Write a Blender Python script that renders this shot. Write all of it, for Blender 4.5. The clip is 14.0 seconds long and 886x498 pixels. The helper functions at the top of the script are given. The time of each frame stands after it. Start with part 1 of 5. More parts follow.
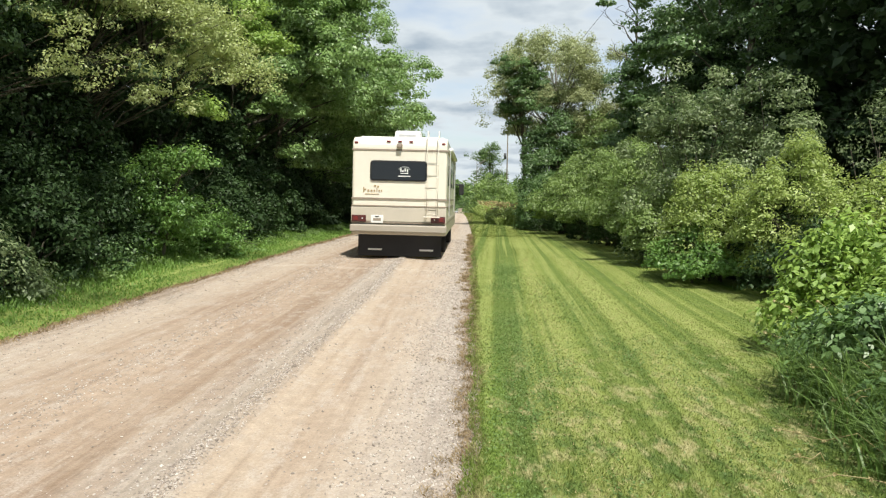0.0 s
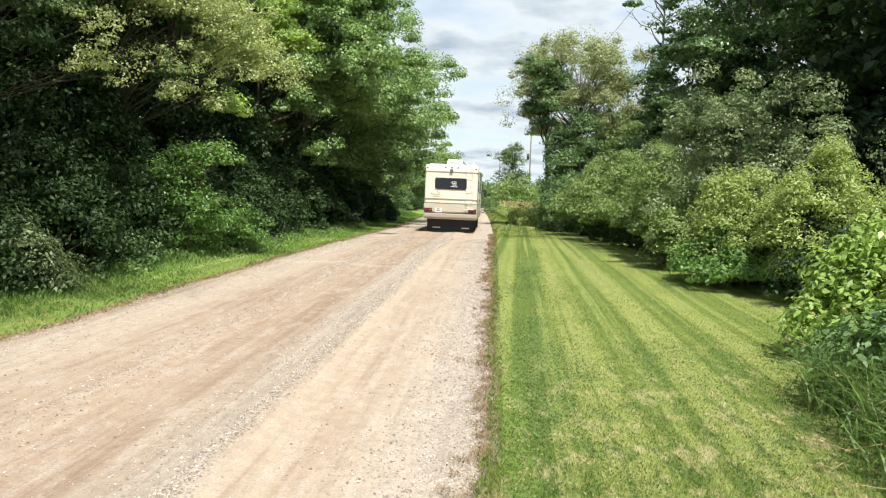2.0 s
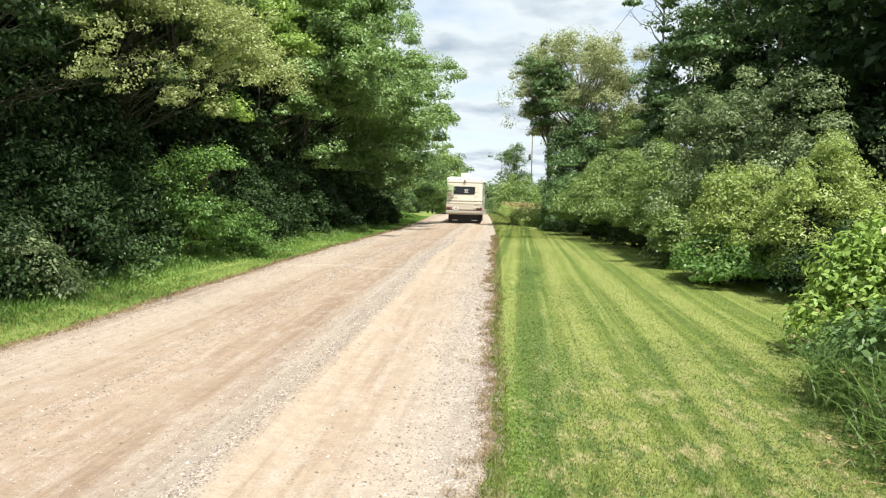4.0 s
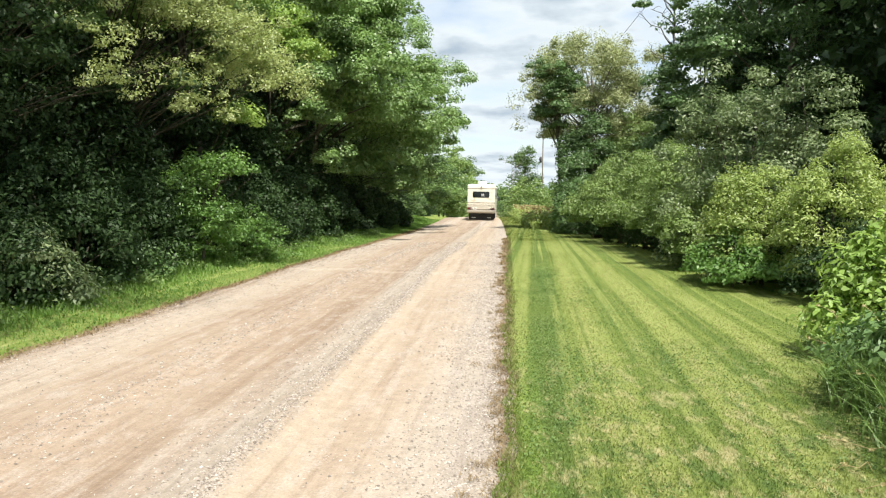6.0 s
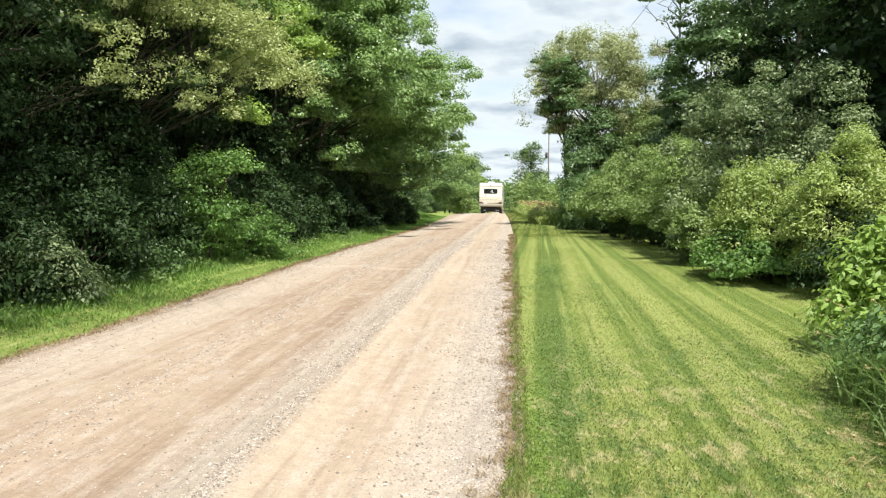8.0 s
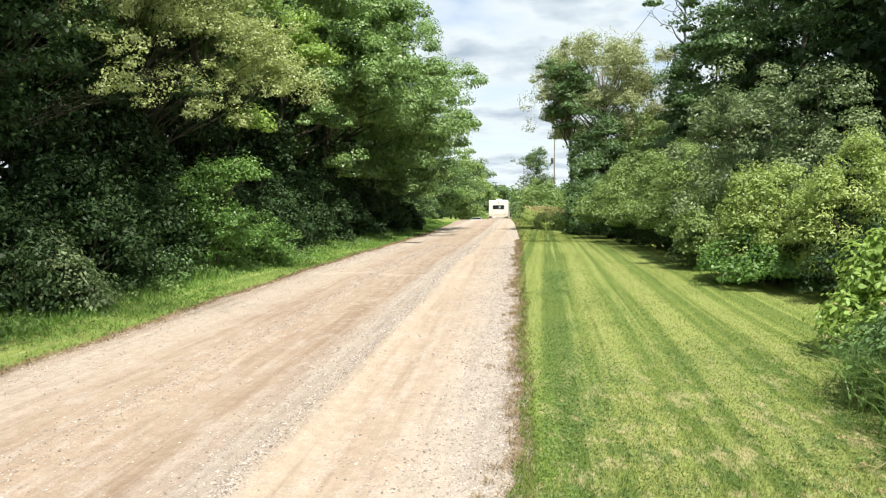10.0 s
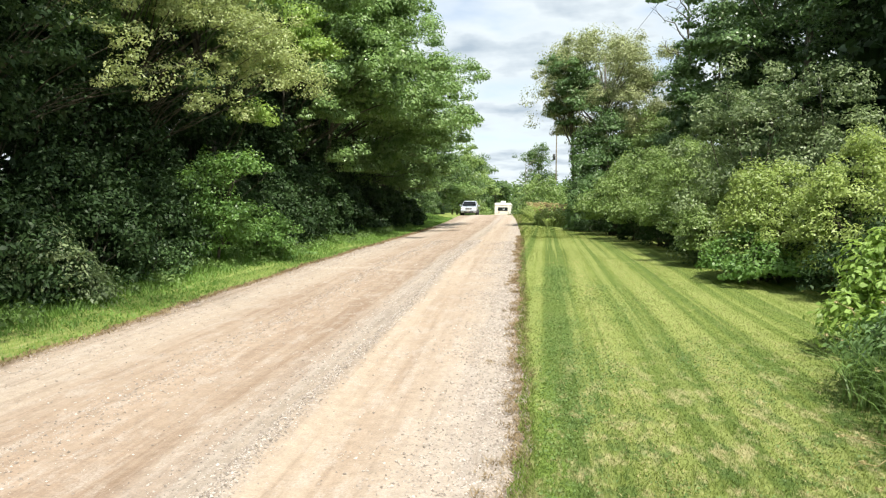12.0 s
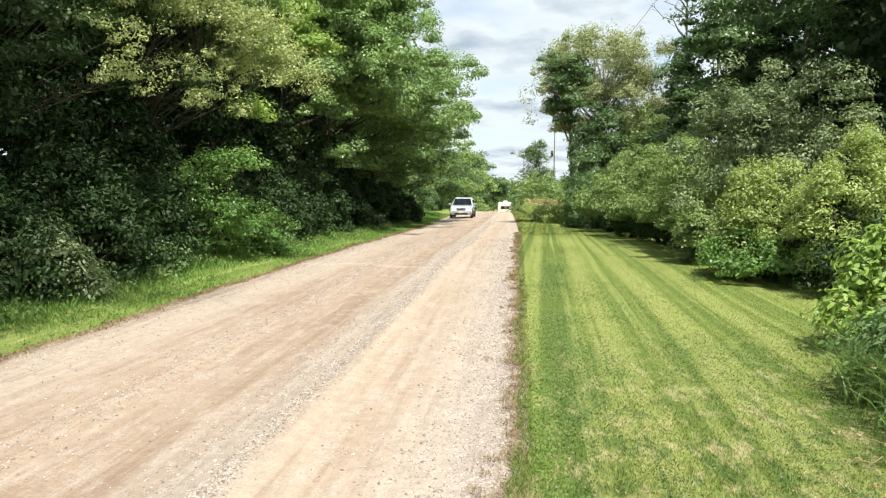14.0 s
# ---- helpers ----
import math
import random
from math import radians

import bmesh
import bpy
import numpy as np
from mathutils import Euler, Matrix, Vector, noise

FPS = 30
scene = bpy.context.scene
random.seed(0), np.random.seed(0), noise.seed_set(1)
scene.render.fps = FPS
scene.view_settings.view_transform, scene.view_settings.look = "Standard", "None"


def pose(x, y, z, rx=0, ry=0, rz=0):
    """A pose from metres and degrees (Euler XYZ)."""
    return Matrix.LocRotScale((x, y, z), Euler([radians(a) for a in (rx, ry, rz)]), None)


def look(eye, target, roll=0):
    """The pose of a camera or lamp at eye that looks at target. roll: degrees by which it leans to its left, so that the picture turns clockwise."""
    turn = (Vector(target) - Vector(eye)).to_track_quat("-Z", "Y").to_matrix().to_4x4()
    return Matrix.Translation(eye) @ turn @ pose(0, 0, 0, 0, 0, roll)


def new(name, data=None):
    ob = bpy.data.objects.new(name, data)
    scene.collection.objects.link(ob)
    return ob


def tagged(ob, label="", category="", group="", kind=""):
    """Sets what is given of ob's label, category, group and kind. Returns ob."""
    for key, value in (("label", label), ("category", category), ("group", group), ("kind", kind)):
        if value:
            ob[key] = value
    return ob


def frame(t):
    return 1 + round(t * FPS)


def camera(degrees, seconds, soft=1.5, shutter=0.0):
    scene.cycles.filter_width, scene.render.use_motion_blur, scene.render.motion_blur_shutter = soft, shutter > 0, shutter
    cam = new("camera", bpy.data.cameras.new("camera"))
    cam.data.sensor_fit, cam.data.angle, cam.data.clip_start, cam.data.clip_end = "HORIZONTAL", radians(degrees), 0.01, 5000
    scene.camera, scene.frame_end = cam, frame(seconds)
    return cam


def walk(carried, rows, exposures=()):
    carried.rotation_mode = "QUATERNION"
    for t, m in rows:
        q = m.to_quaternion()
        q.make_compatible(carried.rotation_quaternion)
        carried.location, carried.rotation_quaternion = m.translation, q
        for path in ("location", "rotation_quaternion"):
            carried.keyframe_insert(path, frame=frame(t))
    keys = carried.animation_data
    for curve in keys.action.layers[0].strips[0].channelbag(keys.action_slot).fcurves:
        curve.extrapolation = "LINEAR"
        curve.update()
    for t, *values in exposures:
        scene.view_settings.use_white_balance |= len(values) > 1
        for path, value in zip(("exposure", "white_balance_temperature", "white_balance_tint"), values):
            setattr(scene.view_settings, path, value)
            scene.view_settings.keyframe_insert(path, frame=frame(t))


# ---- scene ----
cam = camera(63.0, 14.0, 1.2)
# seconds, turn to the left, tilt, lean of the hand-held camera, which stays on its spot
TURNS = (
    (0.0, 2.324, 85.562, -0.197),
    (0.5, 2.829, 85.568, -0.550),
    (1.0, 4.177, 85.864, -1.112),
    (1.5, 3.972, 85.465, -1.429),
    (2.0, 4.074, 85.483, -1.130),
    (4.5, 4.554, 85.644, 0.046),
    (5.0, 5.198, 85.624, 0.146),
    (5.5, 5.140, 85.830, 0.100),
    (6.0, 5.096, 85.882, 0.150),
    (6.5, 5.180, 85.886, 0.300),
    (7.0, 5.551, 86.023, 0.540),
    (7.5, 5.482, 85.638, 0.380),
    (8.0, 5.570, 85.604, 0.536),
    (10.5, 6.101, 86.140, 0.915),
    (11.0, 6.127, 85.846, 0.703),
    (11.5, 6.152, 85.595, 0.546),
    (12.0, 6.159, 85.730, 0.498),
    (12.5, 6.254, 85.652, 0.569),
    (13.0, 6.342, 85.563, 0.536),
    (13.5, 6.193, 85.459, 0.483),
    (14.0, 5.997, 85.447, 0.365),
)
EYE = (0.0, 0.0, 1.72)
walk(cam, [(t, pose(*EYE, tilt, lean, turn)) for t, turn, tilt, lean in TURNS],
     [(0.0, 0.38), (0.5, 0.43), (1.0, 0.51), (2.0, 0.59), (4.5, 0.63), (8.0, 0.64), (14.0, 0.65)])

# ---- light ----
SUN_AZ, SUN_EL = radians(24), radians(63)   # from straight behind towards the right; height
to_sun = Vector((math.sin(SUN_AZ) * math.cos(SUN_EL), -math.cos(SUN_AZ) * math.cos(SUN_EL), math.sin(SUN_EL)))
sun = new("sun", bpy.data.lights.new("sun", "SUN"))
sun.data.energy, sun.data.angle, sun.data.color = 5.0, radians(0.6), (1.0, 0.95, 0.86)
sun.matrix_world = look(to_sun * 50, (0, 0, 0))


def node(nt, kind, **sockets):
    n = nt.nodes.new(kind)
    for k, v in sockets.items():
        key = k.replace("_", " ")
        if isinstance(v, bpy.types.NodeSocket):
            nt.links.new(v, n.inputs[key])
        else:
            n.inputs[key].default_value = v
    return n


def ramp(nt, fac, stops):
    n = nt.nodes.new("ShaderNodeValToRGB")
    nt.links.new(fac, n.inputs[0])
    while len(n.color_ramp.elements) < len(stops):
        n.color_ramp.elements.new(0.5)
    for e, (p, c) in zip(n.color_ramp.elements, stops):
        e.position = p
        e.color = (*c, 1) if isinstance(c, tuple) else (c, c, c, 1)
    return n.outputs[0]


def mixc(nt, fac, a, b, mode="MIX"):
    n = nt.nodes.new("ShaderNodeMix")
    n.data_type, n.blend_type = "RGBA", mode
    for sock, v in ((n.inputs[0], fac), (n.inputs[6], a), (n.inputs[7], b)):
        if isinstance(v, bpy.types.NodeSocket):
            nt.links.new(v, sock)
        elif isinstance(v, tuple):
            sock.default_value = (*v, 1)
        else:
            sock.default_value = v
    return n.outputs[2]


def math_node(nt, op, a, b=0.0, c=0.0):
    n = nt.nodes.new("ShaderNodeMath")
    n.operation = op
    for sock, v in zip(n.inputs, (a, b, c)):
        if isinstance(v, bpy.types.NodeSocket):
            nt.links.new(v, sock)
        else:
            sock.default_value = v
    return n.outputs[0]


def noise_tex(nt, vec, scale, detail=4.0, rough=0.55, stretch=None):
    if stretch:
        mp = nt.nodes.new("ShaderNodeMapping")
        nt.links.new(vec, mp.inputs[0])
        mp.inputs["Scale"].default_value = stretch
        vec = mp.outputs[0]
    n = nt.nodes.new("ShaderNodeTexNoise")
    nt.links.new(vec, n.inputs["Vector"])
    n.inputs["Scale"].default_value, n.inputs["Detail"].default_value, n.inputs["Roughness"].default_value = scale, detail, rough
    return n.outputs[0]


def make_world():
    w = bpy.data.worlds.new("sky")
    scene.world = w
    w.use_nodes = True
    nt = w.node_tree
    nt.nodes.clear()
    sky = nt.nodes.new("ShaderNodeTexSky")
    sky.sky_type, sky.sun_disc = "NISHITA", False
    sky.sun_elevation, sky.sun_rotation = SUN_EL, math.pi - SUN_AZ
    co = nt.nodes.new("ShaderNodeTexCoord")
    sep = nt.nodes.new("ShaderNodeSeparateXYZ")
    nt.links.new(co.outputs["Generated"], sep.inputs[0])
    # clouds lie on a flat layer: the direction divided by its height
    up = math_node(nt, "MAXIMUM", math_node(nt, "ADD", sep.outputs[2], 0.16), 0.03)
    comb = nt.nodes.new("ShaderNodeCombineXYZ")
    nt.links.new(math_node(nt, "DIVIDE", sep.outputs[0], up), comb.inputs[0])
    nt.links.new(math_node(nt, "DIVIDE", sep.outputs[1], up), comb.inputs[1])
    big = noise_tex(nt, comb.outputs[0], 1.3, 5.0, 0.5)
    fine = noise_tex(nt, comb.outputs[0], 3.4, 5.0, 0.52)
    cover = ramp(nt, math_node(nt, "ADD", math_node(nt, "MULTIPLY", big, 0.7), math_node(nt, "MULTIPLY", fine, 0.3)),
                 [(0.36, 0.25), (0.5, 1.0)])
    shade = ramp(nt, math_node(nt, "ADD", math_node(nt, "MULTIPLY", big, 0.55), math_node(nt, "MULTIPLY", fine, 0.45)),
                 [(0.36, (6.2, 6.65, 6.9)), (0.5, (5.1, 5.6, 5.9)), (0.62, (2.9, 3.5, 4.1))])
    col = mixc(nt, cover, sky.outputs[0], shade)
    bg = node(nt, "ShaderNodeBackground", Color=col, Strength=0.11)
    out = nt.nodes.new("ShaderNodeOutputWorld")
    nt.links.new(bg.outputs[0], out.inputs[0])


make_world()

# ---- materials ----


def material(name):
    m = bpy.data.materials.new(name)
    m.use_nodes = True
    nt = m.node_tree
    return m, nt, nt.nodes["Principled BSDF"]


def bump(nt, bsdf, height, strength, distance):
    b = node(nt, "ShaderNodeBump", Height=height, Strength=strength, Distance=distance)
    nt.links.new(b.outputs[0], bsdf.inputs["Normal"])


def position(nt):
    return nt.nodes.new("ShaderNodeNewGeometry").outputs["Position"]


def plain(name, color, rough=0.5, metal=0.0, grain=0.12, scale=20.0, coat=0.0):
    """Painted, rubber or metal surface: colour with mild dirt and fine relief."""
    m, nt, b = material(name)
    co = nt.nodes.new("ShaderNodeTexCoord").outputs["Object"]
    n1, n2 = noise_tex(nt, co, scale), noise_tex(nt, co, scale * 0.08, 3.0)
    f = math_node(nt, "ADD", math_node(nt, "MULTIPLY", n1, 0.4), math_node(nt, "MULTIPLY", n2, 0.6))
    c = ramp(nt, f, [(0.3, tuple(v * (1 - grain) for v in color)), (0.7, tuple(min(1, v * (1 + grain)) for v in color))])
    nt.links.new(c, b.inputs["Base Color"])
    nt.links.new(ramp(nt, n2, [(0.3, rough * 0.85), (0.7, min(1, rough * 1.15))]), b.inputs["Roughness"])
    b.inputs["Metallic"].default_value = metal
    b.inputs["Coat Weight"].default_value = coat
    return m


def leaf_material(name, dark, light, through_col, gloss=0.46, thin=0.36, shine=0.5):
    """Leaves: colour varies from leaf to leaf and from bough to bough; light passes through them."""
    m, nt, b = material(name)
    geo = nt.nodes.new("ShaderNodeNewGeometry")
    spread = noise_tex(nt, geo.outputs["Position"], 0.8, 3.0)
    f = math_node(nt, "ADD", math_node(nt, "MULTIPLY", geo.outputs["Random Per Island"], 0.3),
                  math_node(nt, "MULTIPLY", math_node(nt, "SUBTRACT", spread, 0.2), 1.15))
    col = ramp(nt, f, [(0.12, dark), (0.85, light)])
    nt.links.new(col, b.inputs["Base Color"])
    b.inputs["Roughness"].default_value = gloss
    b.inputs["Specular IOR Level"].default_value = shine
    tr = nt.nodes.new("ShaderNodeBsdfTranslucent")
    nt.links.new(mixc(nt, 0.6, col, through_col), tr.inputs[0])
    mx = nt.nodes.new("ShaderNodeMixShader")
    mx.inputs[0].default_value = thin
    nt.links.new(b.outputs[0], mx.inputs[1])
    nt.links.new(tr.outputs[0], mx.inputs[2])
    nt.links.new(mx.outputs[0], nt.nodes["Material Output"].inputs[0])
    return m


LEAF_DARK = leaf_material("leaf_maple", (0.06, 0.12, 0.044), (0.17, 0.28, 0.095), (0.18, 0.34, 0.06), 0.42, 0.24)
# lightened copy of the maple green, with sunlight put into the colour
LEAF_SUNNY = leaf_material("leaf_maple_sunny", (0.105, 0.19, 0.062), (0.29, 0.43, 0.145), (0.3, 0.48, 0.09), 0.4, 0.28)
# darkened leaf green: shade of wood and thicket is put into the colour
LEAF_SHADED = leaf_material("leaf_shaded", (0.017, 0.036, 0.013), (0.056, 0.102, 0.034), (0.07, 0.15, 0.03), 0.5, 0.16, 0.2)
LEAF_BRIGHT = leaf_material("leaf_sapling", (0.08, 0.17, 0.045), (0.25, 0.42, 0.11), (0.26, 0.46, 0.06))
LEAF_OLIVE = leaf_material("leaf_olive", (0.12, 0.195, 0.055), (0.33, 0.44, 0.15), (0.26, 0.4, 0.08))
# yellow-green raised above a real leaf's tone to paint sunlight on boughs
LEAF_SUNLIT = leaf_material("leaf_sunlit", (0.29, 0.36, 0.13), (0.57, 0.66, 0.29), (0.48, 0.54, 0.15))
LEAF_GREY = leaf_material("leaf_grey_green", (0.11, 0.165, 0.07), (0.34, 0.42, 0.2), (0.2, 0.31, 0.1))
LEAF_PALE = leaf_material("leaf_pale", (0.23, 0.275, 0.12), (0.48, 0.53, 0.27), (0.4, 0.44, 0.16))
LEAF_YELLOW = leaf_material("leaf_dogwood", (0.18, 0.26, 0.065), (0.46, 0.56, 0.18), (0.46, 0.58, 0.12))
LEAF_VINE = leaf_material("leaf_vine", (0.14, 0.25, 0.045), (0.38, 0.54, 0.13), (0.44, 0.6, 0.1))
LEAF_CLOVER = leaf_material("leaf_clover", (0.09, 0.17, 0.04), (0.22, 0.32, 0.1), (0.2, 0.32, 0.07), 0.6)
LEAF_FAR = leaf_material("leaf_far", (0.045, 0.09, 0.034), (0.17, 0.26, 0.085), (0.19, 0.32, 0.07))
BLADE_VERGE = leaf_material("blade_verge", (0.085, 0.18, 0.03), (0.25, 0.4, 0.085), (0.24, 0.42, 0.06), 0.6)
BLADE_TALL = leaf_material("blade_tall", (0.05, 0.11, 0.025), (0.25, 0.37, 0.11), (0.25, 0.4, 0.07), 0.45)
BLADE_WEED = leaf_material("blade_weed", (0.1, 0.16, 0.035), (0.32, 0.38, 0.11), (0.3, 0.4, 0.08), 0.6)
SEED_STRAW = leaf_material("seed_straw", (0.36, 0.29, 0.13), (0.6, 0.52, 0.28), (0.4, 0.33, 0.12), 0.7)
SEED_DEAD = leaf_material("dead_blade", (0.2, 0.145, 0.08), (0.4, 0.31, 0.18), (0.25, 0.18, 0.08), 0.8)
SEED_RUST = leaf_material("seed_rust", (0.26, 0.17, 0.08), (0.44, 0.32, 0.16), (0.36, 0.24, 0.1), 0.7)


def bark_material(name, dark, light):
    m, nt, b = material(name)
    p = position(nt)
    n = noise_tex(nt, p, 9.0, 6.0, 0.65, (1, 1, 0.22))
    n2 = noise_tex(nt, p, 1.5, 3.0)
    col = mixc(nt, math_node(nt, "MULTIPLY", n2, 0.5), ramp(nt, n, [(0.3, dark), (0.7, light)]), (0.09, 0.11, 0.06))
    nt.links.new(col, b.inputs["Base Color"])
    b.inputs["Roughness"].default_value = 0.9
    bump(nt, b, n, 0.8, 0.03)
    return m


BARK = bark_material("bark", (0.035, 0.028, 0.02), (0.14, 0.115, 0.085))
BARK_GREY = bark_material("bark_dead", (0.12, 0.1, 0.085), (0.3, 0.27, 0.23))
POLE_WOOD = bark_material("pole_wood", (0.09, 0.07, 0.055), (0.2, 0.16, 0.12))


def road_material():
    """Packed clay and gravel: tan wheel tracks, paler loose stone along edges and centre ridge."""
    m, nt, b = material("gravel_road")
    p = position(nt)
    sep = nt.nodes.new("ShaderNodeSeparateXYZ")
    nt.links.new(p, sep.inputs[0])
    long_n = noise_tex(nt, p, 1.0, 5.0, 0.6, (3.2, 0.09, 1))
    streak = noise_tex(nt, p, 1.0, 5.0, 0.65, (8.0, 0.22, 1))
    patch = noise_tex(nt, p, 0.45, 4.0, 0.6)
    grit = noise_tex(nt, p, 55.0, 4.0, 0.7)
    mid = noise_tex(nt, p, 9.0, 4.0, 0.65)
    # across the road, 0 at the far edge and 1 at the lawn, pushed about by the long noise
    u = math_node(nt, "DIVIDE", math_node(nt, "ADD", math_node(nt, "ADD", sep.outputs[0], 5.4),
                  math_node(nt, "MULTIPLY", math_node(nt, "SUBTRACT", long_n, 0.5), 1.0)), 5.5)
    track = ramp(nt, u, [(0.0, (0.25, 0.19, 0.135)), (0.08, (0.38, 0.325, 0.265)), (0.18, (0.4, 0.335, 0.265)),
                         (0.29, (0.31, 0.235, 0.172)), (0.42, (0.33, 0.252, 0.185)), (0.55, (0.25, 0.18, 0.126)),
                         (0.615, (0.37, 0.325, 0.275)), (0.65, (0.29, 0.25, 0.205)), (0.7, (0.405, 0.33, 0.25)), (0.73, (0.4, 0.325, 0.245)), (0.77, (0.345, 0.27, 0.2)),
                         (0.85, (0.4, 0.335, 0.265)), (0.93, (0.36, 0.32, 0.275)), (1.0, (0.3, 0.265, 0.225))])
    col = mixc(nt, ramp(nt, streak, [(0.45, 0.0), (0.66, 0.45)]), track, (0.45, 0.38, 0.3))
    col = mixc(nt, ramp(nt, streak, [(0.3, 0.45), (0.46, 0.0)]), col, (0.2, 0.143, 0.1))
    col = mixc(nt, ramp(nt, patch, [(0.42, 0.0), (0.66, 0.4)]), col, (0.42, 0.345, 0.265))
    col = mixc(nt, 0.4, col, ramp(nt, mid, [(0.25, 0.6), (0.75, 1.35)]), "MULTIPLY")
    col = mixc(nt, 0.5, col, ramp(nt, grit, [(0.3, 0.65), (0.7, 1.3)]), "MULTIPLY")
    loose = noise_tex(nt, p, 1.0, 6.0, 0.75, (5.0, 1.6, 1))
    col = mixc(nt, math_node(nt, "MULTIPLY", ramp(nt, loose, [(0.5, 0.0), (0.62, 0.6)]), ramp(nt, grit, [(0.4, 0.3), (0.6, 1.0)])), col, (0.47, 0.425, 0.37))
    scrape = math_node(nt, "ABSOLUTE", math_node(nt, "SUBTRACT", math_node(nt, "ADD", sep.outputs[1], math_node(nt, "MULTIPLY", sep.outputs[0], 0.32)),
                       math_node(nt, "ADD", 15.0, math_node(nt, "MULTIPLY", patch, 1.2))))
    col = mixc(nt, math_node(nt, "MULTIPLY", ramp(nt, scrape, [(0.06, 0.5), (0.3, 0.0)]), mid), col, (0.58, 0.52, 0.44))
    col = mixc(nt, 1.0, col, (0.95, 0.945, 0.95), "MULTIPLY")
    nt.links.new(col, b.inputs["Base Color"])
    b.inputs["Roughness"].default_value = 0.92
    b.inputs["Specular IOR Level"].default_value = 0.2
    h = math_node(nt, "ADD", math_node(nt, "MULTIPLY", grit, 0.35), math_node(nt, "ADD", mid, math_node(nt, "MULTIPLY", streak, 0.5)))
    bump(nt, b, h, 0.7, 0.02)
    return m


def stone_material():
    m, nt, b = material("gravel_stone")
    geo = nt.nodes.new("ShaderNodeNewGeometry")
    c = ramp(nt, geo.outputs["Random Per Island"], [(0.0, (0.2, 0.17, 0.14)), (0.3, (0.31, 0.265, 0.225)), (0.7, (0.42, 0.37, 0.32)), (1.0, (0.56, 0.52, 0.47))])
    nt.links.new(mixc(nt, 0.4, c, ramp(nt, noise_tex(nt, geo.outputs["Position"], 90.0), [(0.3, 0.6), (0.7, 1.2)]), "MULTIPLY"), b.inputs["Base Color"])
    b.inputs["Roughness"].default_value = 0.9
    return m


def lawn_colour(nt, p, sep):
    """Mowing lines, a little askew to the road, with dry and lush blots."""
    wave = noise_tex(nt, p, 1.0, 3.0, 0.5, (0.6, 0.12, 1))
    blot = noise_tex(nt, p, 1.1, 5.0, 0.65)
    skew = math_node(nt, "SUBTRACT", sep.outputs[0], math_node(nt, "MULTIPLY", sep.outputs[1], 0.035))
    u = math_node(nt, "DIVIDE", math_node(nt, "ADD", math_node(nt, "ADD", skew, 2.0), math_node(nt, "MULTIPLY", math_node(nt, "SUBTRACT", wave, 0.5), 0.07)), 5.5)
    G0, G1, G2, G3, G4 = (0.115, 0.168, 0.04), (0.138, 0.19, 0.045), (0.176, 0.228, 0.054), (0.218, 0.266, 0.071), (0.262, 0.304, 0.095)
    stops = [(-1.9, G2), (-1.5, G1), (-1.2, G4), (-0.85, G3), (-0.75, G0), (-0.5, G0), (-0.42, G3), (-0.1, G3), (0.02, G0), (0.38, G0), (0.47, G3), (0.72, G4), (0.97, G3),
             (1.05, G1), (1.33, G1), (1.42, G3), (1.6, G4), (1.85, G3), (1.95, G1), (2.12, G2), (2.17, G0), (2.22, G0), (2.27, G3), (2.6, G3), (2.75, G2), (3.4, G2)]
    col = ramp(nt, u, [((x + 2.0) / 5.5, c) for x, c in stops])
    # thin lines left by the mower's wheels and blades
    comb = nt.nodes.new("ShaderNodeCombineXYZ")
    nt.links.new(skew, comb.inputs[0])
    nt.links.new(sep.outputs[1], comb.inputs[1])
    lines = noise_tex(nt, comb.outputs[0], 1.0, 3.0, 0.6, (4.6, 0.03, 1))
    col = mixc(nt, ramp(nt, lines, [(0.5, 0.0), (0.58, 0.85)]), col, G4)
    col = mixc(nt, ramp(nt, lines, [(0.38, 0.85), (0.47, 0.0)]), col, G0)
    col = mixc(nt, ramp(nt, blot, [(0.52, 0.0), (0.75, 0.4)]), col, G4)
    col = mixc(nt, ramp(nt, blot, [(0.32, 0.55), (0.45, 0.0)]), col, G1)
    # worn straw-coloured spots and lush dark ones, longer along the road, in the trodden stretch
    dry = noise_tex(nt, p, 1.0, 6.0, 0.72, (5.0, 2.0, 1))
    lush = noise_tex(nt, p, 1.0, 5.0, 0.68, (5.5, 2.4, 1.0))
    trodden = ramp(nt, math_node(nt, "MULTIPLY", sep.outputs[1], 0.04), [(0.2, 1.0), (0.36, 0.12)])
    col = mixc(nt, math_node(nt, "MULTIPLY", trodden, ramp(nt, lush, [(0.4, 0.7), (0.5, 0.0)])), col, (0.085, 0.145, 0.042))
    clover = ramp(nt, math_node(nt, "ADD", sep.outputs[0], math_node(nt, "MULTIPLY", math_node(nt, "SUBTRACT", lush, 0.5), 0.5)), [(0.2, 0.75), (0.34, 0.0)])
    verge = ramp(nt, math_node(nt, "ADD", sep.outputs[0], 1.0), [(0.9, 0.0), (0.95, 1.0)])
    col = mixc(nt, math_node(nt, "MULTIPLY", math_node(nt, "MULTIPLY", clover, verge), trodden), col, (0.19, 0.275, 0.06))
    return mixc(nt, math_node(nt, "MULTIPLY", trodden, ramp(nt, dry, [(0.51, 0.0), (0.62, 0.85)])), col, (0.42, 0.385, 0.2))


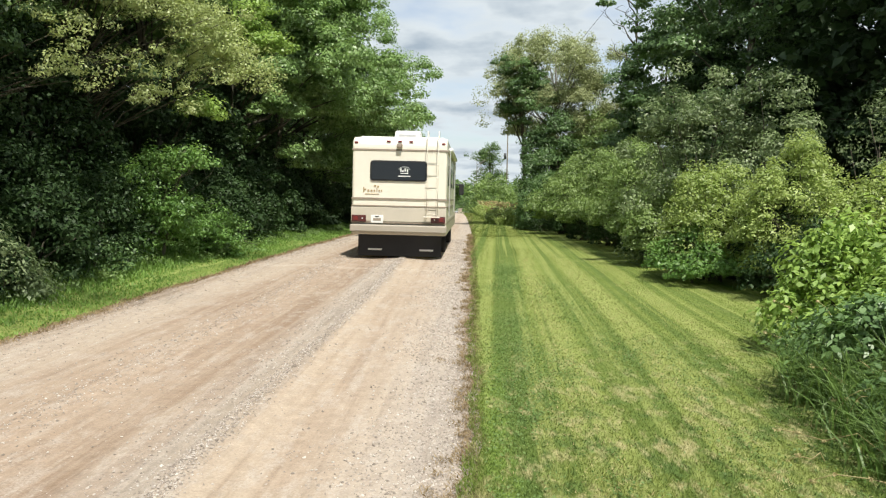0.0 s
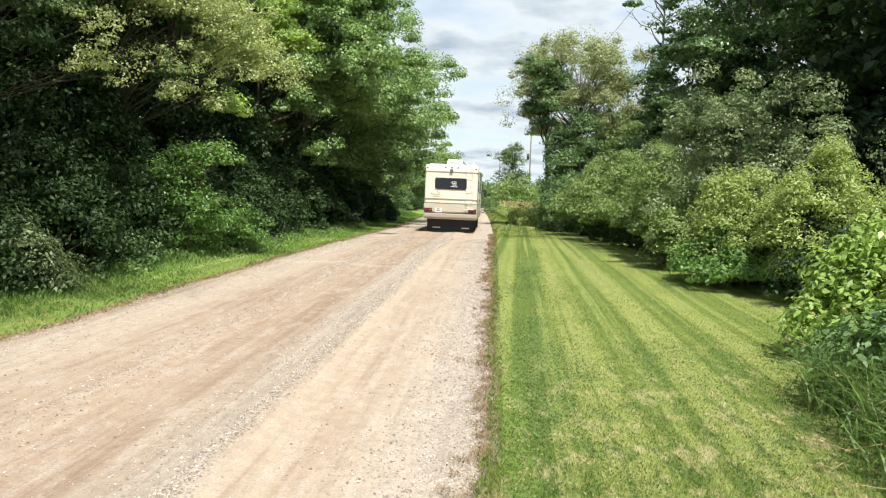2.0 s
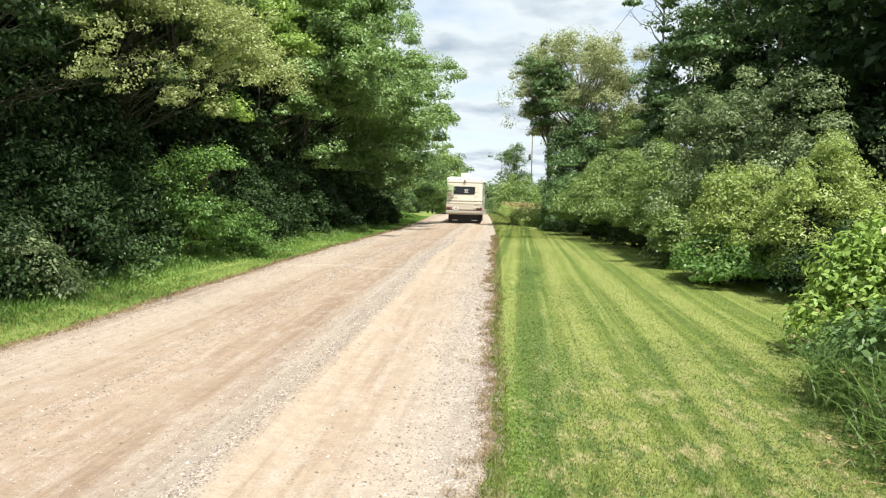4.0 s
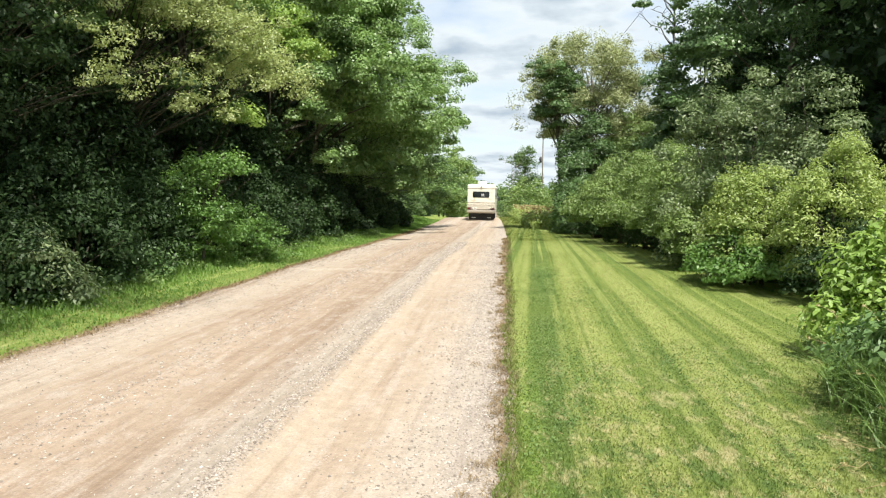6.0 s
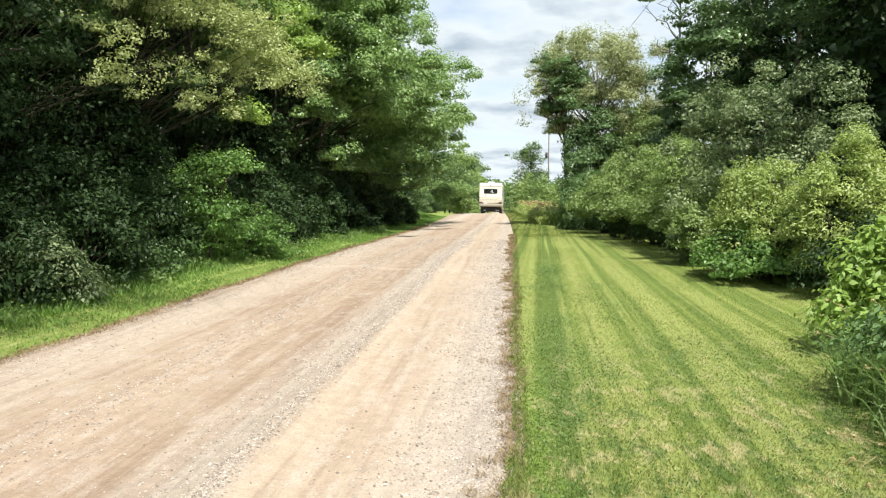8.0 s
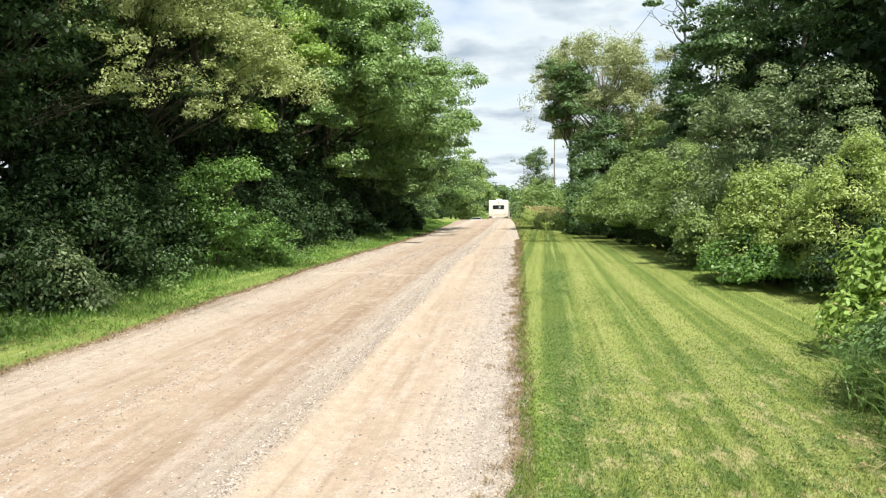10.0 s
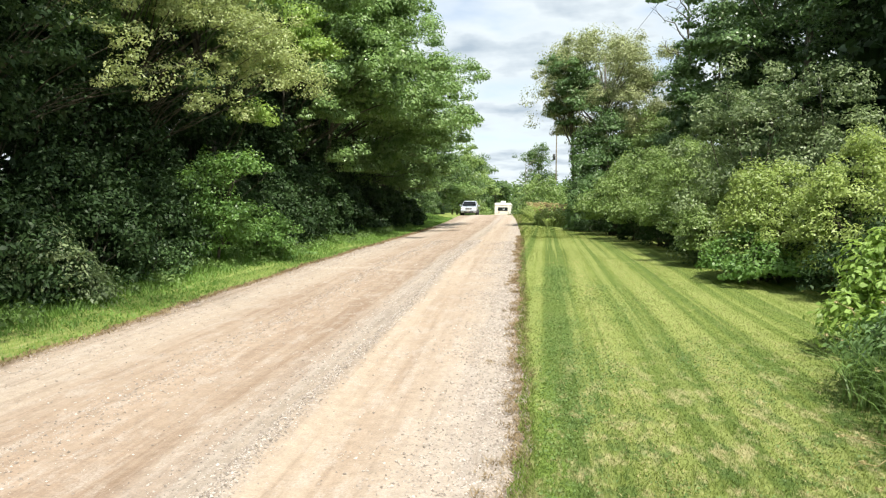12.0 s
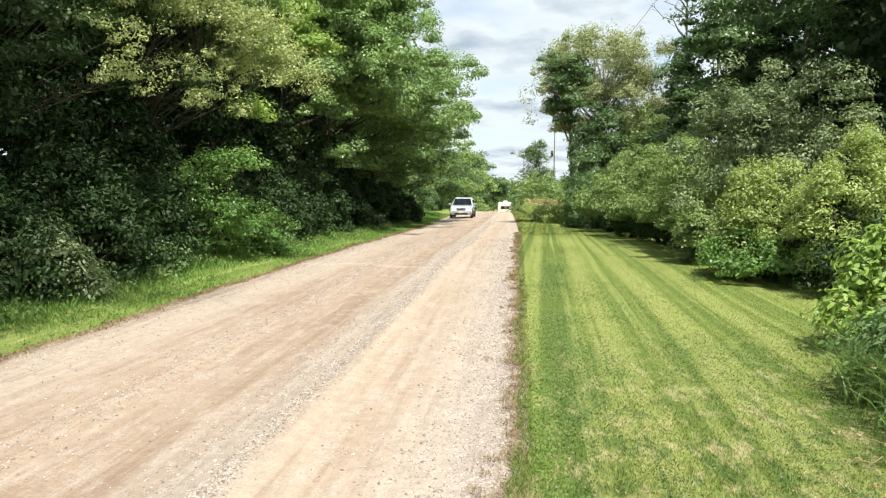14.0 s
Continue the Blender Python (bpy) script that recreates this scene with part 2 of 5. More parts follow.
def ground_material():
    """Mown turf with pale mowing lines along the road; thatch and soil show through; leaf litter under the woods."""
    m, nt, b = material("turf")
    p = position(nt)
    sep = nt.nodes.new("ShaderNodeSeparateXYZ")
    nt.links.new(p, sep.inputs[0])
    fine = noise_tex(nt, p, 40.0, 5.0, 0.7)
    col = lawn_colour(nt, p, sep)
    col = mixc(nt, 0.6, col, ramp(nt, fine, [(0.3, 0.7), (0.7, 1.3)]), "MULTIPLY")
    soil = ramp(nt, fine, [(0.3, (0.12, 0.085, 0.05)), (0.7, (0.26, 0.2, 0.12))])
    rim = math_node(nt, "ADD", sep.outputs[0], math_node(nt, "MULTIPLY", math_node(nt, "SUBTRACT", noise_tex(nt, p, 3.0, 4.0), 0.5), 0.3))
    near_road = ramp(nt, math_node(nt, "ADD", sep.outputs[0], 1.0), [(0.45, 0.0), (0.5, 1.0)])
    col = mixc(nt, math_node(nt, "MULTIPLY", near_road, ramp(nt, rim, [(0.02, 0.9), (0.1, 0.0)])), col, soil)
    litter = ramp(nt, fine, [(0.3, (0.035, 0.028, 0.015)), (0.7, (0.1, 0.085, 0.045))])
    wood = math_node(nt, "MAXIMUM", ramp(nt, math_node(nt, "MULTIPLY", sep.outputs[0], -0.05), [(0.36, 0.0), (0.42, 1.0)]),
                     ramp(nt, math_node(nt, "MULTIPLY", sep.outputs[0], 0.05), [(0.24, 0.0), (0.32, 1.0)]))
    near = ramp(nt, math_node(nt, "MULTIPLY", sep.outputs[1], 0.005), [(0.26, 1.0), (0.32, 0.0)])
    col = mixc(nt, math_node(nt, "MULTIPLY", wood, near), col, litter)
    nt.links.new(col, b.inputs["Base Color"])
    b.inputs["Roughness"].default_value = 0.95
    b.inputs["Specular IOR Level"].default_value = 0.1
    bump(nt, b, fine, 0.8, 0.03)
    return m


def striped_blades():
    m, nt, b = material("blade_mown")
    geo = nt.nodes.new("ShaderNodeNewGeometry")
    sep = nt.nodes.new("ShaderNodeSeparateXYZ")
    nt.links.new(geo.outputs["Position"], sep.inputs[0])
    col = mixc(nt, 1.0, lawn_colour(nt, geo.outputs["Position"], sep), ramp(nt, geo.outputs["Random Per Island"], [(0.0, (0.72, 0.76, 0.65)), (0.8, (1.2, 1.2, 1.15)), (1.0, (1.45, 1.38, 1.45))]), "MULTIPLY")
    nt.links.new(col, b.inputs["Base Color"])
    b.inputs["Roughness"].default_value = 0.6
    b.inputs["Specular IOR Level"].default_value = 0.2
    tr = nt.nodes.new("ShaderNodeBsdfTranslucent")
    nt.links.new(col, tr.inputs[0])
    mx = nt.nodes.new("ShaderNodeMixShader")
    mx.inputs[0].default_value = 0.48
    nt.links.new(b.outputs[0], mx.inputs[1])
    nt.links.new(tr.outputs[0], mx.inputs[2])
    nt.links.new(mx.outputs[0], nt.nodes["Material Output"].inputs[0])
    return m


BLADE_MOWN = striped_blades()
ROAD, STONE, TURF = road_material(), stone_material(), ground_material()

# ---- shape helpers ----


def thing(name, label, category, group="", at=None):
    ob = new(name)
    ob.empty_display_size = 0.2
    if at is not None:
        ob.matrix_world = at
    return tagged(ob, label, category, group)


def part(name, bm, mat, parent, label="", smooth=False, kind=""):
    """Links a bmesh or a mesh as one object under a thing or part."""
    if isinstance(bm, bmesh.types.BMesh):
        me = bpy.data.meshes.new(name)
        bm.to_mesh(me)
        bm.free()
    else:
        me = bm
    if not me.materials:
        me.materials.append(mat)
    if smooth:
        me.shade_smooth()
    ob = new(name, me)
    ob.parent = parent
    return tagged(ob, label, kind=kind)


def quads_mesh(name, verts, corners):
    """A mesh from an array of vertices, every `corners` of them one face."""
    me = bpy.data.meshes.new(name)
    n = len(verts)
    me.vertices.add(n)
    me.vertices.foreach_set("co", np.asarray(verts, np.float32).ravel())
    me.loops.add(n)
    me.loops.foreach_set("vertex_index", np.arange(n, dtype=np.int32))
    me.polygons.add(n // corners)
    me.polygons.foreach_set("loop_start", np.arange(0, n, corners, dtype=np.int32))
    me.update(calc_edges=True)
    return me


def unit(v):
    return v / np.maximum(np.linalg.norm(v, axis=-1, keepdims=True), 1e-9)


def leaf_verts(rng, pos, normal, length, width=0.62, droop=0.25):
    """Folded four-cornered leaves at pos, lying across normal."""
    n = len(pos)
    normal = unit(normal)
    d = rng.normal(size=(n, 3))
    d[:, 2] -= droop
    d = unit(d - normal * np.sum(d * normal, 1, keepdims=True))
    s = np.cross(normal, d)
    ln = length * rng.uniform(0.65, 1.3, (n, 1))
    wd = ln * width * rng.uniform(0.8, 1.2, (n, 1)) * 0.5
    fold = normal * ln * 0.1
    return np.stack([pos - d * ln * 0.5, pos + s * wd + fold - d * ln * 0.08, pos + d * ln * 0.5 - fold, pos - s * wd + fold - d * ln * 0.08], 1).reshape(-1, 3)


def clump_leaves(rng, centres, radius, count, length, flat=0.7, width=0.62):
    """Leafy boughs: a cloud of leaves round each centre, denser at its upper shell."""
    c = np.repeat(centres, count, 0)
    n = len(c)
    v = unit(rng.normal(size=(n, 3)))
    v[:, 2] = np.where(v[:, 2] < 0, v[:, 2] * 0.45, v[:, 2])
    r = np.repeat(radius * rng.uniform(0.55, 1.4, len(centres)), count)[:, None] * rng.uniform(0.0, 1.0, (n, 1)) ** 0.3
    off = v * r * np.array([1, 1, flat])
    off[:, 2] -= 0.22 * np.hypot(off[:, 0], off[:, 1])   # the outer leaves hang
    normal = v + np.array([0, 0, 0.45]) + rng.normal(size=(n, 3)) * 0.4
    return leaf_verts(rng, c + off, normal, length, width)


def tube(bm, points, radii, sides=8):
    rings = []
    for i, (p, r) in enumerate(zip(points, radii)):
        a, b = points[max(i - 1, 0)], points[min(i + 1, len(points) - 1)]
        q = (Vector(b) - Vector(a)).to_track_quat("Z", "Y")
        rings.append([bm.verts.new(Vector(p) + q @ Vector((math.cos(k * math.tau / sides) * r, math.sin(k * math.tau / sides) * r, 0))) for k in range(sides)])
    for lo, hi in zip(rings, rings[1:]):
        for k in range(sides):
            bm.faces.new((lo[k], lo[(k + 1) % sides], hi[(k + 1) % sides], hi[k]))
    bm.faces.new(rings[-1])
    bm.faces.new(rings[0][::-1])


def bent(rng, a, b, steps, wobble):
    pts = []
    for i in range(steps + 1):
        t = i / steps
        p = np.array(a) * (1 - t) + np.array(b) * t + np.array([0, 0, math.sin(t * math.pi) * wobble])
        pts.append(p + (rng.normal(size=3) * wobble * 0.35 if 0 < i < steps else 0))
    return [tuple(p) for p in pts]


LEVELS_Y = np.arange(-20.0, 260.0, 0.5)
LEVELS_Z = np.interp(LEVELS_Y, (20, 45, 58, 79, 85, 98, 123, 150), (0, -0.3, -0.37, -0.42, -0.8, -2.35, -3.3, -4.3))
LEVELS_Z = np.convolve(np.pad(LEVELS_Z, 10, "edge"), np.ones(21) / 21, "valid")
BEND_X = np.convolve(np.pad(np.interp(LEVELS_Y, (32, 58, 80, 98, 123, 200), (0, -0.4, -1.1, -1.4, -1.2, -1.1)), 16, "edge"), np.ones(33) / 33, "valid")


def height(y):
    """The ground sinks slowly, then falls away behind the crest of the road and levels out."""
    return np.interp(y, LEVELS_Y, LEVELS_Z)


def bend(y):
    """How far the road has swung to the left."""
    return np.interp(y, LEVELS_Y, BEND_X)


def ground_z(y):
    return float(height(y))


def tree(seed, x, y, tall, crown, base, leaf, clumps, per, size, mat, label, name="tree", radius=0.8, trunk=0.16, flat=0.7,
         bark=None, group="trees along the road", lean=(0, 0), hollow=0.5, boxy=False, limbs=18, shift=0.0, hearts=None, loose=1.0):
    """A broad-leaved tree: tapered trunk with limbs, and a crown of leafy boughs of uneven reach.
    crown: half widths across and along; base: height of its lowest boughs; hollow: how empty the crown is inside;
    shift: how far the crown leans out from the root; hearts: where its boughs end, from the root; loose: how far they spread."""
    rng = np.random.default_rng(seed)
    z0 = ground_z(y)
    ob = thing(name, label, leaf, group, pose(x, y, z0))
    cz, rz = (tall + base) / 2, (tall - base) / 2
    v = unit(rng.normal(size=(clumps, 3)))
    boughs = min(clumps, max(16, clumps // 7))
    v = v[:boughs]
    az = np.arctan2(v[:, 1], v[:, 0])
    uneven = 0.88 + 0.14 * np.sin(az * 2 + seed) + 0.1 * np.sin(az * 5 + v[:, 2] * 4 + seed * 2.1) + rng.uniform(-0.12, 0.12, boughs)
    r = uneven * (hollow + (1 - hollow) * rng.uniform(0, 1, boughs) ** 0.5)
    r = np.minimum(r, 1.0)
    heart = v * r[:, None] * np.array([crown[0], crown[1], rz]) + np.array([0, 0, cz])
    if boxy:   # full from the lowest boughs up, as trees at a wood's edge grow
        u = (np.arange(boughs) + rng.uniform(0, 1, boughs)) / boughs
        girth = (1 - np.abs(2 * u - 1) ** 5) ** 0.5 * r
        heart = np.stack([np.cos(az) * girth * crown[0], np.sin(az) * girth * crown[1], base + u * (tall - base)], 1)
    if hearts:
        heart, boughs = np.array(hearts, float), len(hearts)
    # each bough: clumps strung outwards and drooping from its heart
    spread = min(crown[0], rz) * 0.17 * loose
    which = rng.integers(0, boughs, clumps)
    pos = heart[which] + rng.normal(size=(clumps, 3)) * np.array([spread, spread, spread * 0.35])
    reach = np.hypot(*(pos - heart[which])[:, :2].T)
    pos[:, 2] -= 0.25 * reach
    lift = np.clip((pos[:, 2] - base) / max(tall - base, 0.1), 0, 1)
    pos[:, 0] += lean[0] * lift + shift
    pos[:, 1] += lean[1] * lift
    pos[:, 2] = np.maximum(pos[:, 2], 0.25)
    bm = bmesh.new()
    top = (lean[0] * 0.8 + shift, lean[1] * 0.8, base + (tall - base) * 0.8)
    spine = bent(rng, (0, 0, -0.15), top, 6, 0.12)
    tube(bm, spine, [trunk * (1.25 - 0.16 * i) if i else trunk * 1.5 for i in range(7)], 10)
    zs = [q[2] for q in spine]
    for i in rng.choice(clumps, min(clumps, limbs), replace=False):
        p = pos[i]
        z = min(max(p[2] * 0.78 - 0.9, 0.22 * top[2]), 0.95 * top[2])
        start = [float(np.interp(z, zs, [q[k] for q in spine])) for k in (0, 1)] + [z]
        thick = trunk * (0.5 - 0.3 * z / top[2])
        tube(bm, bent(rng, start, p, 4, 0.3), [thick, thick * 0.8, thick * 0.55, thick * 0.35, 0.01], 5)
    part("trunk", bm, bark or BARK, ob, smooth=True)
    part("crown", quads_mesh("crown", clump_leaves(rng, pos, radius, per, size, flat), 4), mat, ob)
    return ob


def blades(rng, roots, tall, width, lean, segs=1, heading=None):
    """Grass blades from their roots: one triangle each, or bent strips of quads."""
    n = len(roots)
    a = rng.uniform(0, math.tau, n) if heading is None else heading + rng.normal(size=n) * 0.7
    out = np.stack([np.cos(a), np.sin(a), np.zeros(n)], 1)
    b = a + rng.uniform(-1.2, 1.2, n) + math.pi / 2
    side = np.stack([np.cos(b), np.sin(b), np.zeros(n)], 1) * (width * rng.uniform(0.7, 1.3, n))[:, None] * 0.5
    h = (tall * rng.uniform(0.5, 1.25, n))[:, None]
    l = h * (lean * rng.uniform(0.3, 1.4, n))[:, None]
    if segs == 1:
        return np.stack([roots - side, roots + side, roots + out * l + np.array([0, 0, 1.0]) * h], 1).reshape(-1, 3), 3
    quads = []
    curve = lambda t: roots + out * l * t ** 2 * 1.2 + np.array([0, 0, 1.0]) * h * (t - 0.38 * t ** 3 * np.minimum(l / h, 1.6))
    for i in range(segs):
        t0, t1 = i / segs, (i + 1) / segs
        w0, w1 = 1 - t0 ** 2, max(1 - t1 ** 2, 0.06)
        quads.append(np.stack([curve(t0) - side * w0, curve(t0) + side * w0, curve(t1) + side * w1, curve(t1) - side * w1], 1))
    return np.concatenate(quads, 0).reshape(-1, 3), 4

# ---- ground and road ----
ROAD_L, ROAD_R = -5.45, 0.0


def edge_wave(y, k):
    y = np.asarray(y, float)
    return 0.035 * np.sin(y * 1.1 + k) + 0.03 * np.sin(y * 3.7 + 2 * k) + 0.022 * np.sin(y * 9.1 + k) + 0.015 * np.sin(y * 17.3 + 3 * k)


def grid_mesh(name, xs, ys, zfun):
    X, Y = np.meshgrid(xs, ys)
    Z = zfun(X, Y)
    X = X + bend(Y) * (np.abs(X) < 15)
    if name == "ground":
        X = X + np.where(np.abs(X - 0.08 - bend(Y)) < 0.1, edge_wave(Y, 1.0), 0) + np.where(np.abs(X + 5.55 - bend(Y)) < 0.1, edge_wave(Y, 4.0), 0)
    verts = np.stack([X, Y, Z], -1).reshape(-1, 3)
    nx, ny = len(xs), len(ys)
    i = (np.arange(ny - 1)[:, None] * nx + np.arange(nx - 1)[None]).ravel()
    faces = np.stack([i, i + 1, i + 1 + nx, i + nx], 1)
    me = bpy.data.meshes.new(name)
    me.from_pydata(verts.tolist(), [], faces.tolist())
    me.shade_smooth()
    return me


def ground_height(X, Y):
    z = height(Y) + 0.02 * np.sin(X * 1.3) * np.sin(Y * 0.7) * (np.abs(X) < 60)
    road = (X > ROAD_L - 0.1) & (X < ROAD_R + 0.05)
    verge = np.clip((ROAD_L - 0.3 - X) / 1.2, 0, 1) * 0.1 * (X > -40)   # low bank on the wood's side
    return z + np.where(road, -0.13, 0.015) + verge


def road_height(X, Y):
    """Crowned, with two pairs of shallow wheel tracks and a loose ridge between them."""
    crown = 0.05 * (1 - ((X - (ROAD_L + ROAD_R) / 2) / 2.75) ** 2) - 0.03
    w = 0.12 * np.sin(Y * 0.11) + 0.05 * np.sin(Y * 0.43)
    ridge = 0.03 * np.exp(-((X + 1.66 + w) / 0.1) ** 2) + 0.018 * np.exp(-((X + 3.2 + w) / 0.2) ** 2)
    ruts = -0.022 * (np.exp(-((X + 1.05 + w) / 0.28) ** 2) + np.exp(-((X + 2.5 + w) / 0.35) ** 2) + np.exp(-((X + 4.5 + w) / 0.3) ** 2))
    rough = 0.006 * np.sin(X * 9 + Y * 1.3) * np.sin(Y * 2.1 - X * 3)
    return height(Y) + crown + ridge + ruts + rough


def road_top(x, y):
    """The road's surface at a place of the world."""
    return road_height(x - bend(y), y)


def make_ground():
    xs = np.concatenate([[-1500, -500, -200, -90, -50, -30, -20, -14], np.arange(-10, -5.6, 0.5), [-5.6, -5.55, -5.5, 0.04, 0.06, 0.12],
                         np.arange(0.5, 8, 0.5), [10, 14, 20, 30, 50, 90, 200, 500, 1500]])
    ys = np.concatenate([[-400, -120, -40, -15], np.arange(-6, 30, 0.2), np.arange(30, 60, 0.5), np.arange(60, 170, 2.5), [200, 260, 400, 800, 1600, 3500]])
    tagged(new("ground", grid_mesh("ground", xs, ys, ground_height)), "mown green turf beside a gravel road", "ground", kind="structure").data.materials.append(TURF)
    xs = np.linspace(ROAD_L - 0.08, ROAD_R + 0.08, 90)
    ys = np.concatenate([[-120, -60, -30, -12], np.arange(-5, 20, 0.12), np.arange(20, 64, 0.4), np.arange(64, 200, 2.0), [260, 400]])
    me = grid_mesh("road", xs, ys, road_height)
    tagged(new("road", me), "tan packed gravel road with wheel tracks and a loose stony ridge", "road", kind="structure").data.materials.append(ROAD)


def make_stones():
    """Loose gravel: thick along the lawn edge and the ridges, thin in the wheel tracks."""
    rng = np.random.default_rng(5)
    n = 64000
    y = 2.6 + 26 * rng.uniform(0, 1, n) ** 2.1
    y[58000:] = 2.6 - 9.6 * rng.uniform(0, 1, 6000) ** 1.6   # the stretch at and behind the viewer
    w = 0.12 * np.sin(y * 0.11) + 0.05 * np.sin(y * 0.43)
    pick = rng.uniform(0, 1, n)
    drift = 0.09 * np.sin(y * 1.7) + 0.06 * np.sin(y * 4.1 + 1)
    x = np.where(pick < 0.5, 0.05 - np.abs(rng.normal(0, 0.38 + drift, n)),
        np.where(pick < 0.67, -1.66 - w + rng.normal(0, 0.055, n),
        np.where(pick < 0.73, -1.95 - w + rng.normal(0, 0.12, n),
        np.where(pick < 0.83, -3.2 - w + rng.normal(0, 0.13 + np.abs(drift), n),
        np.where(pick < 0.93, ROAD_L + np.abs(rng.normal(0, 0.5, n)), rng.uniform(ROAD_L, ROAD_R, n))))))
    ok = (x > ROAD_L) & (x < 0.12)
    x, y = x[ok], y[ok]
    n = len(x)
    r = 0.003 + 0.009 * rng.uniform(0, 1, n) ** 4 + 0.0004 * np.maximum(y, 0)
    z = road_height(x, y)
    base = np.array([(1, 0, 0), (0, 1, 0), (-1, 0, 0), (0, -1, 0), (0, 0, 1), (0, 0, -1)], float)
    v = base[None] * rng.uniform(0.65, 1.3, (n, 6, 1)) + rng.normal(0, 0.18, (n, 6, 3))
    a = rng.uniform(0, math.tau, n)
    ca, sa = np.cos(a)[:, None], np.sin(a)[:, None]
    vx, vy, vz = v[..., 0] * ca - v[..., 1] * sa, v[..., 0] * sa + v[..., 1] * ca, v[..., 2] * 0.7
    P = np.stack([vx * r[:, None] + x[:, None], vy * r[:, None] + y[:, None], vz * r[:, None] + z[:, None] + r[:, None] * 0.25], -1)
    tri = np.array([(0, 1, 4), (1, 2, 4), (2, 3, 4), (3, 0, 4), (1, 0, 5), (2, 1, 5), (3, 2, 5), (0, 3, 5)])
    F = (tri[None] + (np.arange(n) * 6)[:, None, None]).reshape(-1, 3)
    me = bpy.data.meshes.new("gravel")
    me.from_pydata(P.reshape(-1, 3).tolist(), [], F.tolist())
    me.materials.append(STONE)
    tagged(new("gravel", me), "loose pale gravel scattered on the road", "gravel", kind="stuff")


def lawn_edge(y):
    """Where the mown lawn ends at the shrubs."""
    return np.interp(y, [-3, 3, 5, 7, 9, 10.5, 13, 16, 22, 30, 38, 46, 64, 120], [2.0, 2.1, 2.6, 3.1, 3.9, 4.3, 3.9, 3.7, 3.5, 3.1, 2.2, 1.1, 0.9, 0.9])


def lawn_z(x, y):
    """The lawn's surface at a place of the world."""
    return height(y) + 0.015 + 0.02 * np.sin((x - bend(y)) * 1.3) * np.sin(y * 0.7)


def make_grass():
    rng = np.random.default_rng(9)
    # short mown blades, combed to and fro by the mower in bands
    n = 300000
    y = 2.8 + 36 * (rng.uniform(0.16, 1, n) ** 2.4 - 0.16 ** 2.4)
    y[260000:] = 2.8 - 9.8 * rng.uniform(0, 1, 40000) ** 1.15   # the stretch at and behind the viewer
    x = -0.1 + rng.uniform(0, 1, n) * (lawn_edge(y) + 0.9)
    x = np.where(rng.uniform(0, 1, n) < 0.02, np.abs(rng.normal(0, 0.12, n)) - 0.04, x)
    ok = x > edge_wave(y, 1.0) * 0.8 - 0.03
    x, y = x[ok], y[ok]
    q = x - 0.035 * y
    band = ((q > -0.78) & (q < -0.47)) | ((q > 0.05) & (q < 0.42)) | ((q > 1.0) & (q < 1.36)) | ((q > 1.92) & (q < 2.25))
    wide = 0.0032 + np.where(y < 2.8, 0.01, 0.0009 * y)
    tall = 0.008 + 0.024 * np.exp(-np.maximum(y - 3, 0) / 5) + 0.008 * (x < 0.12)
    v, k = blades(rng, np.stack([x, y, lawn_z(x, y) - 0.003], 1), tall, wide, np.full(len(x), 0.9), 1, np.where(rng.uniform(0, 1, len(x)) < np.clip((y - 3) / 12, 0.3, 0.85), np.where(band, 1.57, -1.57), rng.uniform(0, 6.28, len(x))))
    me = quads_mesh("grass", v, k)
    me.materials.append(BLADE_MOWN)
    tagged(new("grass", me), "short mown green lawn grass", "grass", kind="stuff")
    # dry clippings in rows along the mowing lines
    n = 5000
    y = 2.9 + 16 * rng.uniform(0, 1, n) ** 2.4
    row = rng.choice([0.66, 1.6, 0.1, 2.4], n, p=[0.45, 0.3, 0.05, 0.2]) + 0.035 * y
    x = row + rng.normal(0, 0.13, n)
    v, k = blades(rng, np.stack([x, y, lawn_z(x, y) + 0.012], 1), np.full(n, 0.014), 0.003 + 0.0006 * y, np.full(n, 2.6), 1)
    me = quads_mesh("clippings", v, k)
    me.materials.append(SEED_STRAW)
    tagged(new("clippings", me), "dry straw-coloured grass clippings in rows on the lawn", "clippings", kind="stuff")
    n = 14000
    y = 2.8 + 30 * rng.uniform(0, 1, n) ** 2.0
    y[12000:] = rng.uniform(-7, 2.8, 2000)
    x = edge_wave(y, 1.0) + 0.02 - np.abs(rng.normal(0, 0.07, n)) * np.sign(rng.uniform(-0.6, 1, n))
    ty = np.concatenate([2.8 + 30 * rng.uniform(0, 1, 260) ** 1.6, rng.uniform(-7, 2.8, 60)])
    tx = edge_wave(ty, 1.0) - np.abs(rng.normal(0, 0.1, 320))
    which, tuft = rng.integers(0, 320, n), rng.uniform(0, 1, n) < 0.6
    y = np.where(tuft, ty[which] + rng.normal(0, 0.05, n), y)
    x = np.where(tuft, tx[which] + rng.normal(0, 0.035, n), x)
    v, k = blades(rng, np.stack([x, y, height(y) - 0.005], 1), 0.022 + 0.0008 * np.maximum(y, 0), 0.005 + 0.001 * np.maximum(y, 0), np.full(n, 1.4), 1)
    me = quads_mesh("dead_grass", v, k)
    me.materials.append(SEED_DEAD)
    tagged(new("dead_grass", me), "brown dead grass along the gravel's edge", "grass", kind="stuff")
    # coarse darker weeds and clover in loose patches
    n = 16000
    cx, cy = rng.uniform(0.25, 2.4, 60), 3.2 + 14 * rng.uniform(0, 1, 60) ** 1.6
    cx[:34] = 0.2 + 0.035 * cy[:34] + rng.normal(0, 0.09, 34)
    which = rng.integers(0, 60, n)
